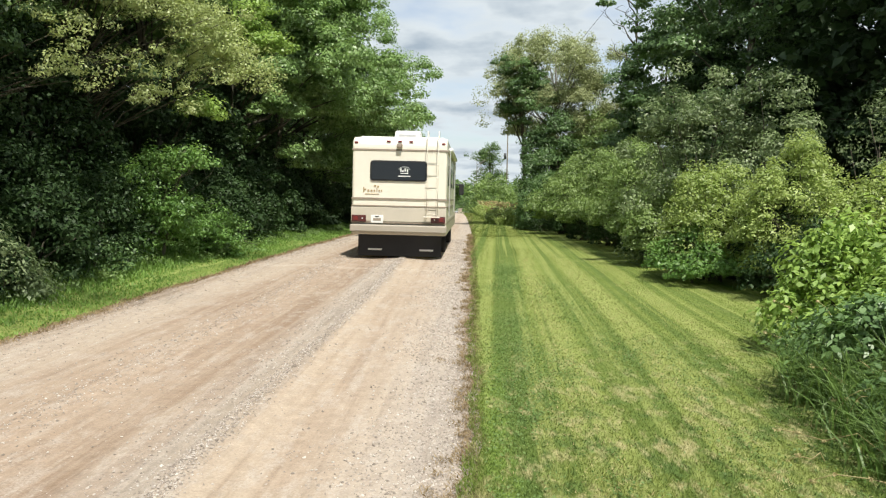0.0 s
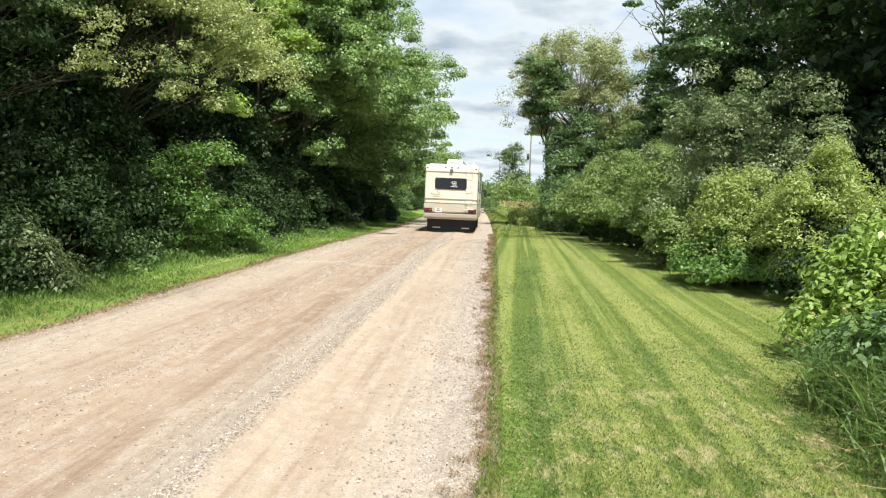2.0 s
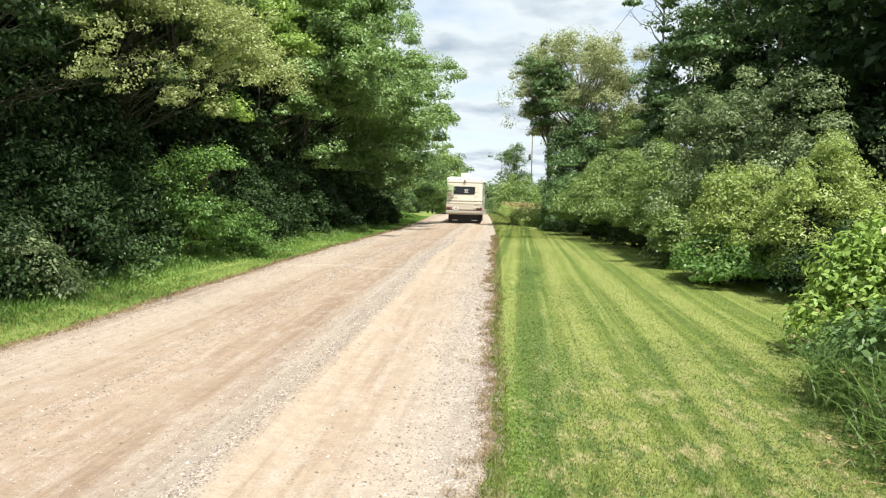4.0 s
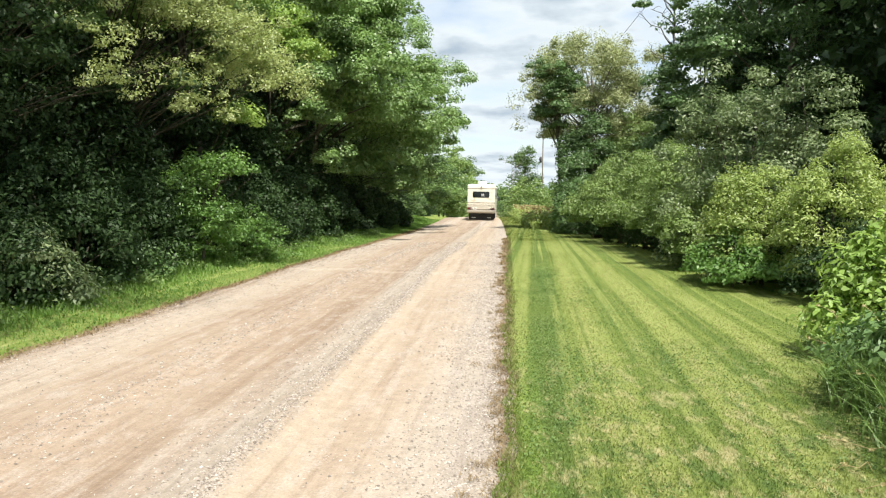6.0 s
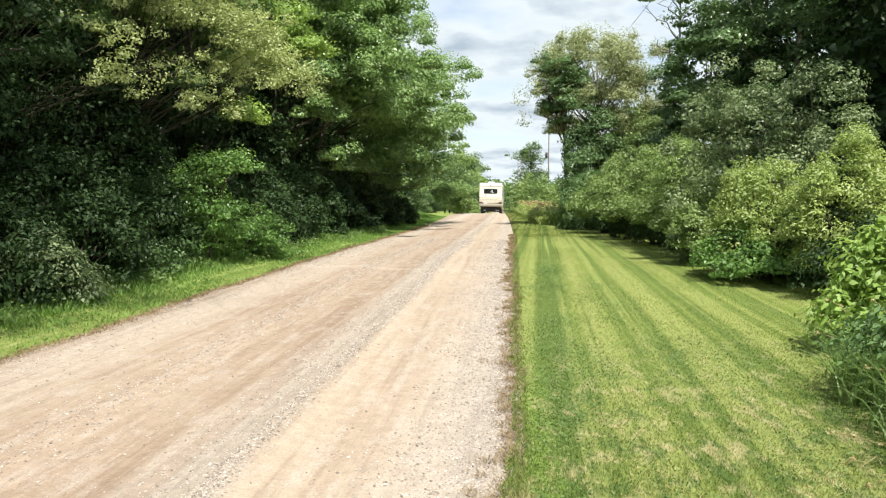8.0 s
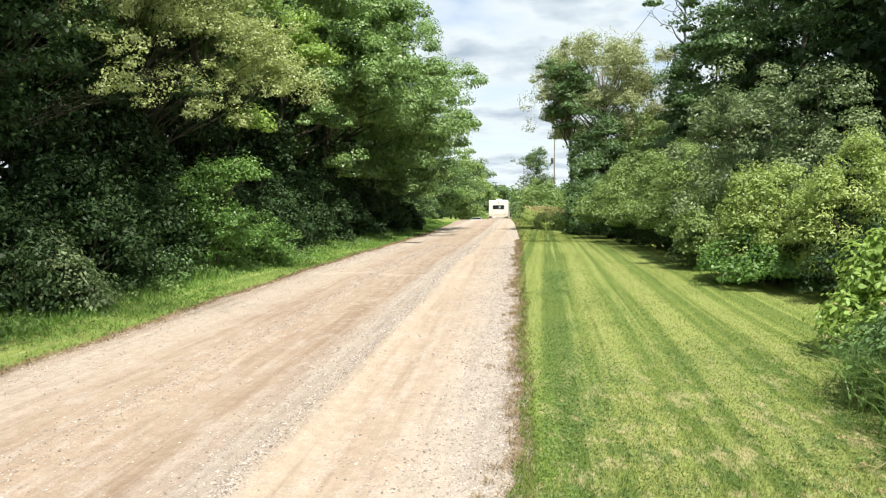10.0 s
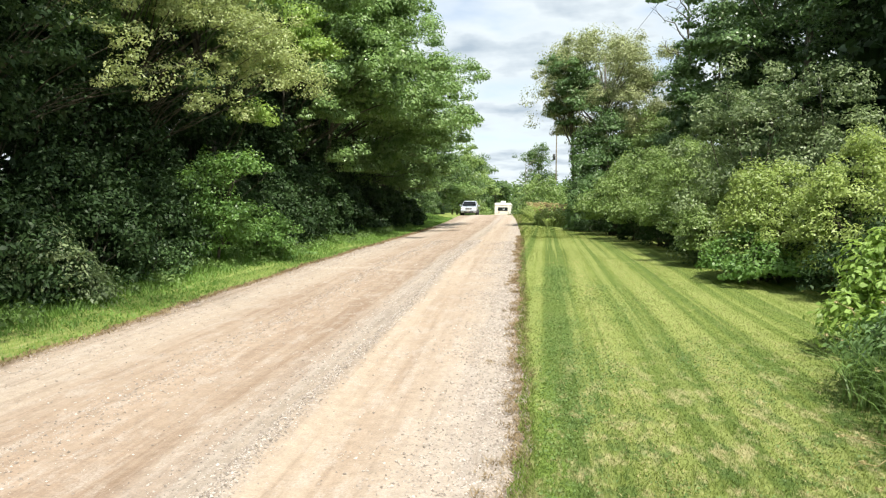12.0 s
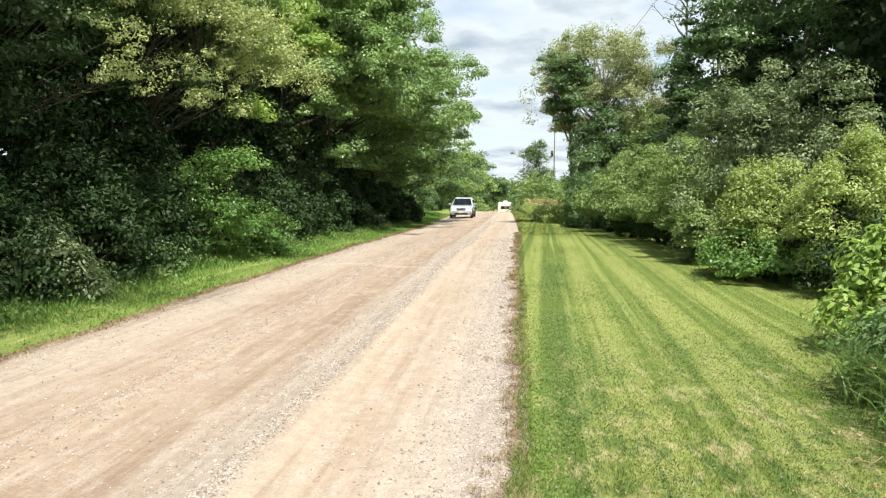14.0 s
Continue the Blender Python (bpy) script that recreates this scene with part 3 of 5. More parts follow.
    x, y = cx[which] + rng.normal(0, 0.13, n), cy[which] + rng.normal(0, 0.35, n)
    ok = (x > 0.08) & (x < lawn_edge(y))
    x, y = x[ok], y[ok]
    v = leaf_verts(rng, np.stack([x, y, lawn_z(x, y) + rng.uniform(0.0, 0.03, len(x))], 1), rng.normal(size=(len(x), 3)) * 0.5 + np.array([0, 0, 1.0]), 0.022)
    me = quads_mesh("clover", v, 4)
    me.materials.append(LEAF_CLOVER)
    tagged(new("clover", me), "darker green clover and low weeds in the lawn", "clover", kind="stuff")
    # verge on the wood's side: low near the road, rank grass under the trees
    n = 90000
    y = 5.0 + 60 * rng.uniform(0, 1, n) ** 1.7
    y[78000:] = rng.uniform(-7, 5, 12000)
    d = rng.uniform(0, 1, n) ** 0.8 * 2.6
    x = ROAD_L + 0.03 - d + edge_wave(y, 4.0)
    tall = np.where(d < 0.8, 0.035, 0.035 + (d - 0.8) * 0.2) + 0.0007 * np.maximum(y, 0)
    v, k = blades(rng, np.stack([x + bend(y), y, height(y) + 0.015 + np.clip((d - 0.3) / 1.2, 0, 1) * 0.1], 1), tall, 0.012 + 0.0009 * np.maximum(y, 6), np.full(n, 0.7), 1)
    me = quads_mesh("verge_grass", v, k)
    me.materials.append(BLADE_VERGE)
    tagged(new("verge_grass", me), "fresh green grass on the verge below the woods", "grass", kind="stuff")
    # low weeds between the verge and the shrubs
    m = 260
    cy = 6 + 42 * rng.uniform(0, 1, m) ** 1.3
    cx = ROAD_L - rng.uniform(0.85, 2.0, m) + bend(cy)
    c = np.stack([cx, cy, height(cy) + rng.uniform(0.08, 0.3, m)], 1)
    me = quads_mesh("verge_weeds", clump_leaves(rng, c, 0.2, 40, 0.07), 4)
    me.materials.append(LEAF_CLOVER)
    tagged(new("verge_weeds", me), "low green weeds between the verge and the wood", "weeds", kind="stuff")
    n = 9000
    y = 5 + 40 * rng.uniform(0, 1, n) ** 1.6
    x = ROAD_L + edge_wave(y, 4.0) + rng.normal(0.02, 0.07, n)
    v, k = blades(rng, np.stack([x, y, height(y) - 0.01], 1), 0.025 + 0.0008 * y, 0.006 + 0.001 * y, np.full(n, 1.3), 1)
    me = quads_mesh("dead_grass", v, k)
    me.materials.append(SEED_DEAD)
    tagged(new("dead_grass", me), "brown dead grass along the gravel's edge", "grass", kind="stuff")
    # far verges of the lawn side, up to and past the crest
    n = 30000
    y = 30 + 90 * rng.uniform(0, 1, n) ** 1.4
    x = 0.03 + rng.uniform(0, 1, n) * (lawn_edge(y) + 0.5)
    v, k = blades(rng, np.stack([x + bend(y), y, lawn_z(x + bend(y), y) - 0.003], 1), 0.012 + 0.0004 * y, np.full(n, 0.035), np.full(n, 0.7), 1)
    me = quads_mesh("far_grass", v, k)
    me.materials.append(BLADE_MOWN)
    tagged(new("far_grass", me), "green roadside grass near the crest", "grass", kind="stuff")


make_ground()
make_stones()
make_grass()

# ---- woods on the left of the road ----
WOODS = "trees of the dark wood"


def make_left_woods():
    dark = "tall broad-leaved tree with dense foliage, sun or shade put into its colour"
    # front row: seed, x, y, height, half widths, lowest boughs, clumps
    # first two unseen, third widened above view: added to shade the near wood
    row = [(9, -9.6, -7.5, 19, (4.6, 3.8), 3.4, 200), (10, -9.4, -1.0, 20, (5.2, 4.0), 4.8, 260), (11, -9.9, 5.5, 19, (5.3, 3.8), 4.6, 420),
           (12, -10.2, 11.5, 17, (4.1, 3.8), 3.9, 400), (13, -10.7, 18.0, 16.5, (3.6, 4.0), 6.2, 150), (14, -10.3, 24.5, 17, (4.3, 4.2), 6.2, 160),
           (15, -9.8, 31.0, 17, (4.5, 4.4), 4.2, 170), (16, -10.0, 38.0, 16, (5.1, 4.6), 2.8, 170)]
    for seed, x, y, tall, crown, base, n in row:
        near = -2 < y < 15
        # near trees get shade in their leaf colour, farther ones sunlight
        tree(seed, x, y, tall, crown, base, "tree", n, 50 if y < -2 else 150 if near else 430, 0.22 if y < -2 else 0.1 if near else 0.09 + 0.0022 * y, LEAF_SHADED if y < 15 else LEAF_SUNNY, dark, group=WOODS, trunk=0.17, radius=0.7 if y < 25 else 0.8, flat=0.5 if y < 20 else 0.8, hollow=0.78, boxy=True, loose=1.3, lean=(0 if y < 15 else -2.4 if y < 30 else -1.0, 0))
    # crown painted in the sunlit maple copy
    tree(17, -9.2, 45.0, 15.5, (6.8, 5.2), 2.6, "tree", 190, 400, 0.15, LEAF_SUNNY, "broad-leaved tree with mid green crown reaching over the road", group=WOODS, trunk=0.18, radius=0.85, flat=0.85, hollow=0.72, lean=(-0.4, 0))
    far = "lower bushy green tree beside the falling road"
    tree(18, -10.4, 54.0, 10.5, (5.0, 4.8), 3.0, "tree", 220, 110, 0.2, LEAF_FAR, "lower bushy green tree at the wood's end", group=WOODS, radius=1.0)
    tree(19, -11.4, 64.0, 8.5, (4.2, 5), 2.6, "tree", 150, 90, 0.26, LEAF_FAR, "lower bushy green tree at the wood's end", group=WOODS, radius=1.0)
    tree(20, -10.6, 78.0, 8.5, (4.2, 6), 2.2, "tree", 150, 90, 0.3, LEAF_FAR, far, group=WOODS, radius=1.1)
    tree(21, -10.4, 96.0, 10.0, (4.4, 7), 2.4, "tree", 150, 90, 0.34, LEAF_FAR, far, group=WOODS, radius=1.2)
    tree(26, -11.2, 118.0, 13.5, (5.0, 6), 1.5, "tree", 190, 90, 0.36, LEAF_OLIVE, far, group=WOODS, radius=1.2)
    tree(27, -12.0, 136.0, 15.0, (5.4, 6), 1.0, "tree", 200, 90, 0.4, LEAF_FAR, far, group=WOODS, radius=1.3)
    tree(28, -10.5, 158.0, 12.0, (5.4, 6), 1.0, "tree", 180, 80, 0.46, LEAF_OLIVE, far, group=WOODS, radius=1.4)
    tree(29, -6.5, 182.0, 10.5, (5.4, 6), 0.8, "tree", 170, 70, 0.5, LEAF_FAR, far, group=WOODS, radius=1.4)
    # this crown too takes the lightened green that stands for sun
    tree(25, -9.8, 33.5, 13.5, (2.4, 2.6), 6.2, "tree", 120, 220, 0.14, LEAF_SUNNY, "tree with a mid green crown reaching out over the road", group=WOODS, trunk=0.1, radius=0.7, flat=0.8, hollow=0.4, limbs=8, shift=3.4, lean=(-1.5, 0))
    # inner trees, painted with the shade between the trunks
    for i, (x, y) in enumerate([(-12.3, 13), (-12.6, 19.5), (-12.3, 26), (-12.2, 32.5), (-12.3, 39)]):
        tree(30 + i, x, y, 11, (2.6, 3.4), 0.3, "tree", 230, 110, 0.17, LEAF_SHADED, "understory tree inside the wood, shade put into its leaf colour", group=WOODS, trunk=0.08, radius=0.8, hollow=0.5, boxy=True)
    lit = "broad-leaved tree at the wood's edge, leaf colour lightened to paint sunlight"
    # boughs on the flank, brightened in colour as if lit
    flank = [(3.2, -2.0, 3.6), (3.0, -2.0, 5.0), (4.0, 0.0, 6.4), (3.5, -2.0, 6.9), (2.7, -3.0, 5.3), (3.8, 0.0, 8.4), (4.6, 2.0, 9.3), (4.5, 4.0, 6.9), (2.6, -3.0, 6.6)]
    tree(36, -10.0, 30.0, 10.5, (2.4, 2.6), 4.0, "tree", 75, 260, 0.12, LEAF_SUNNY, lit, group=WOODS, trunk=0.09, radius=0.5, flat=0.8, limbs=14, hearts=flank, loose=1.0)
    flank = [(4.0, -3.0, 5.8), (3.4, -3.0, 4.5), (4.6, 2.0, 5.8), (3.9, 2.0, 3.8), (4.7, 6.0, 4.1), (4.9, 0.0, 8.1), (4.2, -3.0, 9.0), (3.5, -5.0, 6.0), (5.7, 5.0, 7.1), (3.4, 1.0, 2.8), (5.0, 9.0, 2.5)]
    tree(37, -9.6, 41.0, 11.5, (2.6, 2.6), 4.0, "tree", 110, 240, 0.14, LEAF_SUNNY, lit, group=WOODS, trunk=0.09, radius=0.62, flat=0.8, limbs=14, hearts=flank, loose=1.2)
    # rows behind, which close the wood; shade is put into their leaf colour
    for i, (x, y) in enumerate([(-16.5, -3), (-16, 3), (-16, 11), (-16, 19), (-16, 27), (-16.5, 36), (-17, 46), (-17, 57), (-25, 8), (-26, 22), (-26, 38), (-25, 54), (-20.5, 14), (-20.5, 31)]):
        tree(40 + i, x, y, 16 + i % 3, (5.0, 5.0), 0.2, "tree", 170, 46, 0.5, LEAF_SHADED, dark, group=WOODS, trunk=0.15, radius=1.2, hollow=0.5, boxy=True)
    # pale boughs hang out over the verge, sunlight put into their leaf colour
    pale = "slender leaning tree, sunlight put into its pale yellow-green leaf colour"
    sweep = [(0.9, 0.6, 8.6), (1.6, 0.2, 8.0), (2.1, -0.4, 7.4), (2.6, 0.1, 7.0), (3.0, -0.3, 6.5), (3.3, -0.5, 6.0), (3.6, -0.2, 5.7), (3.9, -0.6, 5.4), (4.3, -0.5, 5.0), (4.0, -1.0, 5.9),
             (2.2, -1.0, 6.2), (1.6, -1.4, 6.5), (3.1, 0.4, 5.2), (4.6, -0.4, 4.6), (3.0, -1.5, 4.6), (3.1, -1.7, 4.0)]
    tree(22, -10.0, 17.6, 9.0, (1.9, 2.4), 4.2, "tree", 260, 100, 0.066, LEAF_SUNLIT, pale, group=WOODS, trunk=0.07, radius=0.3, flat=0.8, limbs=30, hearts=sweep, loose=1.15)
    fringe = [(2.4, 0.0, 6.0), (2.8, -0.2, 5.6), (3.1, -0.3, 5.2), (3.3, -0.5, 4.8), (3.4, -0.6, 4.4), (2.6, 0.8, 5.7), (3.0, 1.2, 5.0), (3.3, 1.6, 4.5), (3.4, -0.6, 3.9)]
    tree(24, -10.2, 12.6, 8.0, (1.3, 1.9), 4.2, "tree", 60, 60, 0.06, LEAF_SUNLIT, pale, group=WOODS, trunk=0.06, radius=0.22, flat=0.9, limbs=14, hearts=fringe, loose=1.2)
    sprays = [(3.2, 0.2, 7.6), (3.0, 0.4, 7.2), (3.5, 0.4, 6.6), (3.7, 0.2, 6.5), (1.0, 1.0, 8.6), (1.9, 0.4, 8.2), (2.8, -3.4, 4.2)]
    tree(23, -10.0, 22.6, 10.0, (1.7, 2.2), 5.0, "tree", 90, 80, 0.1, LEAF_VINE, "slender leaning tree with bright green sunlit leaves", group=WOODS, trunk=0.07, radius=0.38, limbs=12, hearts=sprays, loose=1.1)


def shrub(seed, x, y, tall, crown, clumps, per, size, mat, label, base=0.15, radius=0.4, name="shrub", group="roadside shrubs", hollow=0.72, flat=0.8):
    """A bush of several stems from one root with leaves down to the ground."""
    rng = np.random.default_rng(seed)
    ob = thing(name, label, "shrub", group, pose(x, y, ground_z(y)))
    az = rng.uniform(0, math.tau, clumps)
    u = (np.arange(clumps) + rng.uniform(0, 1, clumps)) / clumps
    r = (0.9 + 0.12 * np.sin(az * 3 + seed) + 0.08 * np.sin(az * 7 + u * 9) + rng.uniform(-0.16, 0.1, clumps)) * (hollow + (1 - hollow) * rng.uniform(0, 1, clumps) ** 0.5)
    girth = (1 - u ** 2.6) ** 0.5 * r * (0.8 + 0.2 * np.minimum(u * 4, 1))
    peak = tall * (0.9 + 0.14 * np.sin(az * 2 + seed * 1.7))
    pos = np.stack([np.cos(az) * girth * crown[0], np.sin(az) * girth * crown[1], base + u * (peak - base - radius * 0.5)], 1)
    bm = bmesh.new()
    for i in rng.choice(clumps, min(clumps, 16), replace=False):
        root = (rng.normal() * 0.15, rng.normal() * 0.15, -0.05)
        tube(bm, bent(rng, root, pos[i], 4, 0.12), [0.028, 0.024, 0.018, 0.012, 0.005], 5)
    part("stem", bm, BARK, ob, smooth=True)
    part("foliage", quads_mesh("foliage", clump_leaves(rng, pos, radius, per, size, flat, 0.5), 4), mat, ob)
    return ob


def make_left_understory():
    dk = "shrub under the wood, its green darkened to paint the shade"
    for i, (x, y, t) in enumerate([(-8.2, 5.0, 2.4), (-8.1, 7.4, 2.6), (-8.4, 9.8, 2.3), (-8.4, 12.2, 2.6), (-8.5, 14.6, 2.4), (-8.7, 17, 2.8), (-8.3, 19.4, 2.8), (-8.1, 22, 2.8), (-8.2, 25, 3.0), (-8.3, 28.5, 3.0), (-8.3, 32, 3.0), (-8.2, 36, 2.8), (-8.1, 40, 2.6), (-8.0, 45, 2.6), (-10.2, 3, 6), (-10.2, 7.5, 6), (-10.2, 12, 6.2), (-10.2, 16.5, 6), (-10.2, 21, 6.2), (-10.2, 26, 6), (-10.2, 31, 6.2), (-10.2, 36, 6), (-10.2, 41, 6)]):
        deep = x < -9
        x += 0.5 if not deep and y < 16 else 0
        # leaf colour carries the shade that falls under the wood
        shrub(100 + i, x, y, t, (2.1, 2.6) if deep else (1.1 + 0.02 * y, 1.5 + 0.02 * y), 150 if deep else 90, 80 if deep else 110, (0.075 if not deep else 0.11) + 0.0022 * y, LEAF_SHADED, dk, radius=0.55 if deep else 0.42, group="shrubs under the wood")
    shrub(120, -7.2, 10.3, 1.35, (0.8, 0.8), 60, 110, 0.075, LEAF_GREY, "grey-green sunlit shrub on the verge")
    sapling = [(0.45, 0.0, 2.6), (0.8, -0.1, 2.5), (0.1, 0.1, 2.65), (-0.3, 0.0, 2.3), (0.2, -0.2, 2.1), (-0.1, -0.3, 1.7), (0.3, -0.2, 1.5), (-0.4, 0.0, 1.4), (0.1, -0.3, 1.1), (0.4, 0.1, 1.0), (-0.2, -0.2, 0.7)]
    tree(121, -7.0, 16.2, 2.8, (0.7, 0.7), 0.6, "sapling", 110, 70, 0.08, LEAF_BRIGHT, "bright green sunlit sapling at the wood's edge", name="sapling", group="roadside shrubs", trunk=0.035, radius=0.26, flat=1.0, hearts=sapling, limbs=30, loose=1.9)
    bushy = [(0.0, 0.0, 1.5), (0.35, -0.1, 1.2), (-0.3, 0.1, 1.2), (0.6, 0.2, 1.0), (-0.5, 0.0, 0.8), (0.1, -0.3, 0.8), (0.7, -0.1, 0.6), (0.3, -0.3, 0.5), (-0.3, -0.3, 0.5)]
    tree(122, -6.85, 18.2, 1.6, (0.8, 0.8), 0.4, "bush", 90, 80, 0.075, LEAF_BRIGHT, "bright green sunlit bush at the wood's edge", name="bush", group="roadside shrubs", trunk=0.03, radius=0.24, flat=1.0, hearts=bushy, limbs=24, loose=2.2)
    shrub(119, -7.3, 13.6, 1.0, (0.6, 0.9), 40, 80, 0.08, LEAF_DARK, "low dark weedy shrub in the shade of the wood", group="shrubs under the wood", radius=0.25)
    for i, (y, t) in enumerate([(51, 2.4), (56, 2.6), (61, 2.6), (67, 2.8), (75, 3.0), (84, 3.0)]):
        shrub(124 + i, -10.8, y, t, (1.9, 2.8), 90, 60, 0.26, LEAF_FAR, "green shrub at the foot of the wood", radius=0.6, group="shrubs under the wood")
    shrub(123, -8.2, 43.5, 1.6, (0.9, 1.5), 40, 70, 0.2, LEAF_OLIVE, "mid green bush at the verge near the crest")


def make_right_side():
    # the tall pale tree near the crest
    tree(60, 5.0, 45.0, 11.5, (3.6, 3.2), 5.4, "tree", 430, 150, 0.11, LEAF_PALE, "tall tree with thin yellow-green crown near the crest", trunk=0.13, radius=0.5, hollow=0.6, flat=1.5, boxy=True, limbs=70, bark=BARK_GREY)
    tree(76, 6.9, 44.6, 8.5, (2.6, 2.2), 3.0, "tree", 200, 150, 0.11, LEAF_PALE, "pale yellow-green tree below the tall thin crown", trunk=0.1, radius=0.5, hollow=0.6, flat=1.3, boxy=True, limbs=30, bark=BARK_GREY)
    tree(61, 3.3, 44.0, 11.4, (1.5, 1.8), 5.2, "tree", 150, 150, 0.12, LEAF_DARK, "narrow dark green tree beside the pale tall tree", trunk=0.12, radius=0.45, hollow=0.35, lean=(-0.7, 0), loose=1.4)
    tree(62, 4.9, 42.0, 6.6, (1.9, 1.8), 0.2, "tree", 220, 130, 0.12, LEAF_DARK, "dark grey-green leafy tree, foliage to the ground", trunk=0.12, radius=0.6)
    tree(59, 7.6, 42.5, 7.4, (2.9, 2.2), 0.3, "tree", 230, 120, 0.13, LEAF_OLIVE, "olive green leafy tree, foliage to the ground", trunk=0.12, radius=0.65)
    tree(77, 9.0, 37.0, 10.4, (2.1, 2.2), 2.0, "tree", 200, 170, 0.14, LEAF_DARK, "dark green tree behind the shrubs", trunk=0.12, radius=0.6, flat=0.6, boxy=True, lean=(0.8, 0))
    shrub(138, 3.8, 42.6, 5.8, (1.0, 1.2), 150, 110, 0.13, LEAF_DARK, "tall dark leafy shrub below the pale tall tree", radius=0.5)
    # the big dark trees behind the shrubs, their boughs in flat layers
    tree(63, 10.7, 30.0, 17.0, (4.8, 4.6), 2.6, "tree", 420, 200, 0.13, LEAF_DARK, "big spreading dark green tree behind the shrubs", trunk=0.2, radius=0.75, hollow=0.6, flat=0.35, boxy=True, lean=(1.0, 0), loose=0.75)
    # darker leaf copy here: shade is painted into this crown
    tree(64, 13.6, 16.5, 15.0, (5.6, 4.6), 2.0, "tree", 560, 170, 0.14, LEAF_SHADED, "big spreading dark green tree behind the shrubs", trunk=0.2, radius=0.8, hollow=0.5, flat=0.3, boxy=True)
    tree(65, 14.2, 40.0, 15.0, (4.8, 4.5), 1.0, "tree", 260, 110, 0.2, LEAF_DARK, "dark green tree behind the shrubs", radius=1.0, boxy=True)
    # trees farther in, the thicket's inner shade put into their leaf colour
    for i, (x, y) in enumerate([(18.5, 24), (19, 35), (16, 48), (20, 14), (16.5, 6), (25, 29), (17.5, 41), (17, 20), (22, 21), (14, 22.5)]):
        tree(66 + i, x, y, 16.5, (5, 5), 0.3, "tree", 170, 60 if y > 20 else 120, 0.4 if y > 20 else 0.2, LEAF_SHADED, "dark green tree deeper in the thicket", radius=1.2, boxy=True)
    # fills the crown's inside with leaves coloured as shaded
    tree(57, 13.2, 31.5, 16.5, (4.4, 3.4), 1.6, "tree", 230, 80, 0.26, LEAF_SHADED, "dark green tree deeper in the thicket", radius=0.95, boxy=True)
    tree(58, 11.8, 36.0, 15.0, (3.6, 3.6), 1.0, "tree", 200, 90, 0.24, LEAF_DARK, "dark green tree deeper in the thicket", radius=0.95, boxy=True)
    # front tree in the same darkened green, which stands for shade
    tree(56, 15.2, 26.0, 17.5, (4.6, 4.0), 2.0, "tree", 380, 110, 0.19, LEAF_SHADED, "big spreading dark green tree behind the shrubs", trunk=0.2, radius=0.8, hollow=0.4, boxy=True)
    # shrub wall
    grey = "grey-green tall shrub with small pale leaves"
    shrub(130, 5.3, 17.5, 4.9, (1.7, 1.8), 130, 190, 0.08, LEAF_GREY, grey, radius=0.36)
    shrub(131, 6.3, 15.6, 4.3, (1.3, 1.5), 100, 190, 0.075, LEAF_GREY, grey, radius=0.36)
    shrub(132, 8.2, 14.5, 4.3, (1.3, 1.3), 34, 90, 0.075, LEAF_GREY, grey, radius=0.34)
    ol = "dense olive green shrub beside the lawn"
    # dark filler that stands for the shadow under the dogwoods
    shrub(146, 5.9, 13.0, 2.0, (1.3, 1.3), 70, 110, 0.08, LEAF_SHADED, "added growth below the dogwoods, darkened to stand for the shade there", radius=0.3)
    shrub(133, 4.9, 20.5, 3.2, (1.5, 1.8), 110, 190, 0.08, LEAF_OLIVE, ol, radius=0.38, base=0.8)
    shrub(134, 4.9, 24.0, 3.5, (1.7, 2.0), 110, 190, 0.09, LEAF_OLIVE, ol, radius=0.4, base=0.8)
    shrub(135, 4.8, 28.5, 3.6, (1.8, 2.4), 110, 190, 0.1, LEAF_OLIVE, ol, radius=0.4, base=0.8)
    shrub(136, 4.6, 33.5, 3.5, (1.9, 2.6), 110, 180, 0.115, LEAF_OLIVE, ol, radius=0.45, base=0.8)
    shrub(137, 4.2, 38.5, 3.0, (1.9, 2.4), 100, 160, 0.13, LEAF_DARK, "dark leafy shrub below the tall pale tree", radius=0.45)
    ye = "yellow-green dogwood shrub in full sun beside the lawn"
    shrub(140, 5.6, 12.7, 2.75, (1.25, 1.2), 130, 240, 0.06, LEAF_YELLOW, ye, radius=0.27, base=0.5)
    shrub(141, 4.75, 14.6, 2.4, (1.0, 1.2), 100, 220, 0.062, LEAF_YELLOW, ye, radius=0.27, base=0.45)
    shrub(142, 4.55, 17.2, 2.1, (0.9, 1.1), 90, 200, 0.068, LEAF_OLIVE, ye, radius=0.27, base=0.4)
    shrub(143, 7.0, 11.4, 2.7, (1.3, 1.3), 130, 230, 0.06, LEAF_YELLOW, ye, radius=0.27, base=0.5)
    # second dark filler: painted shade between dogwood leaves and lawn
    shrub(145, 5.7, 11.5, 1.45, (1.5, 0.9), 80, 110, 0.07, LEAF_SHADED, "added growth below the dogwoods, darkened to stand for the shade there", radius=0.28)
    low = [(0.0, 0.0, 0.95), (0.3, 0.3, 0.8), (-0.2, 0.5, 0.75), (0.2, -0.4, 0.7), (-0.35, 0.0, 0.5), (-0.2, -0.6, 0.4), (0.3, -0.8, 0.5), (-0.3, 0.9, 0.45), (0.1, 1.2, 0.6)]
    tree(144, 4.2, 13.9, 1.1, (0.7, 0.9), 0.3, "bush", 110, 70, 0.07, LEAF_BRIGHT, "low bright green bush at the lawn's edge", name="bush", group="roadside shrubs", trunk=0.025, radius=0.2, flat=1.0, hearts=low, limbs=24, loose=2.4)
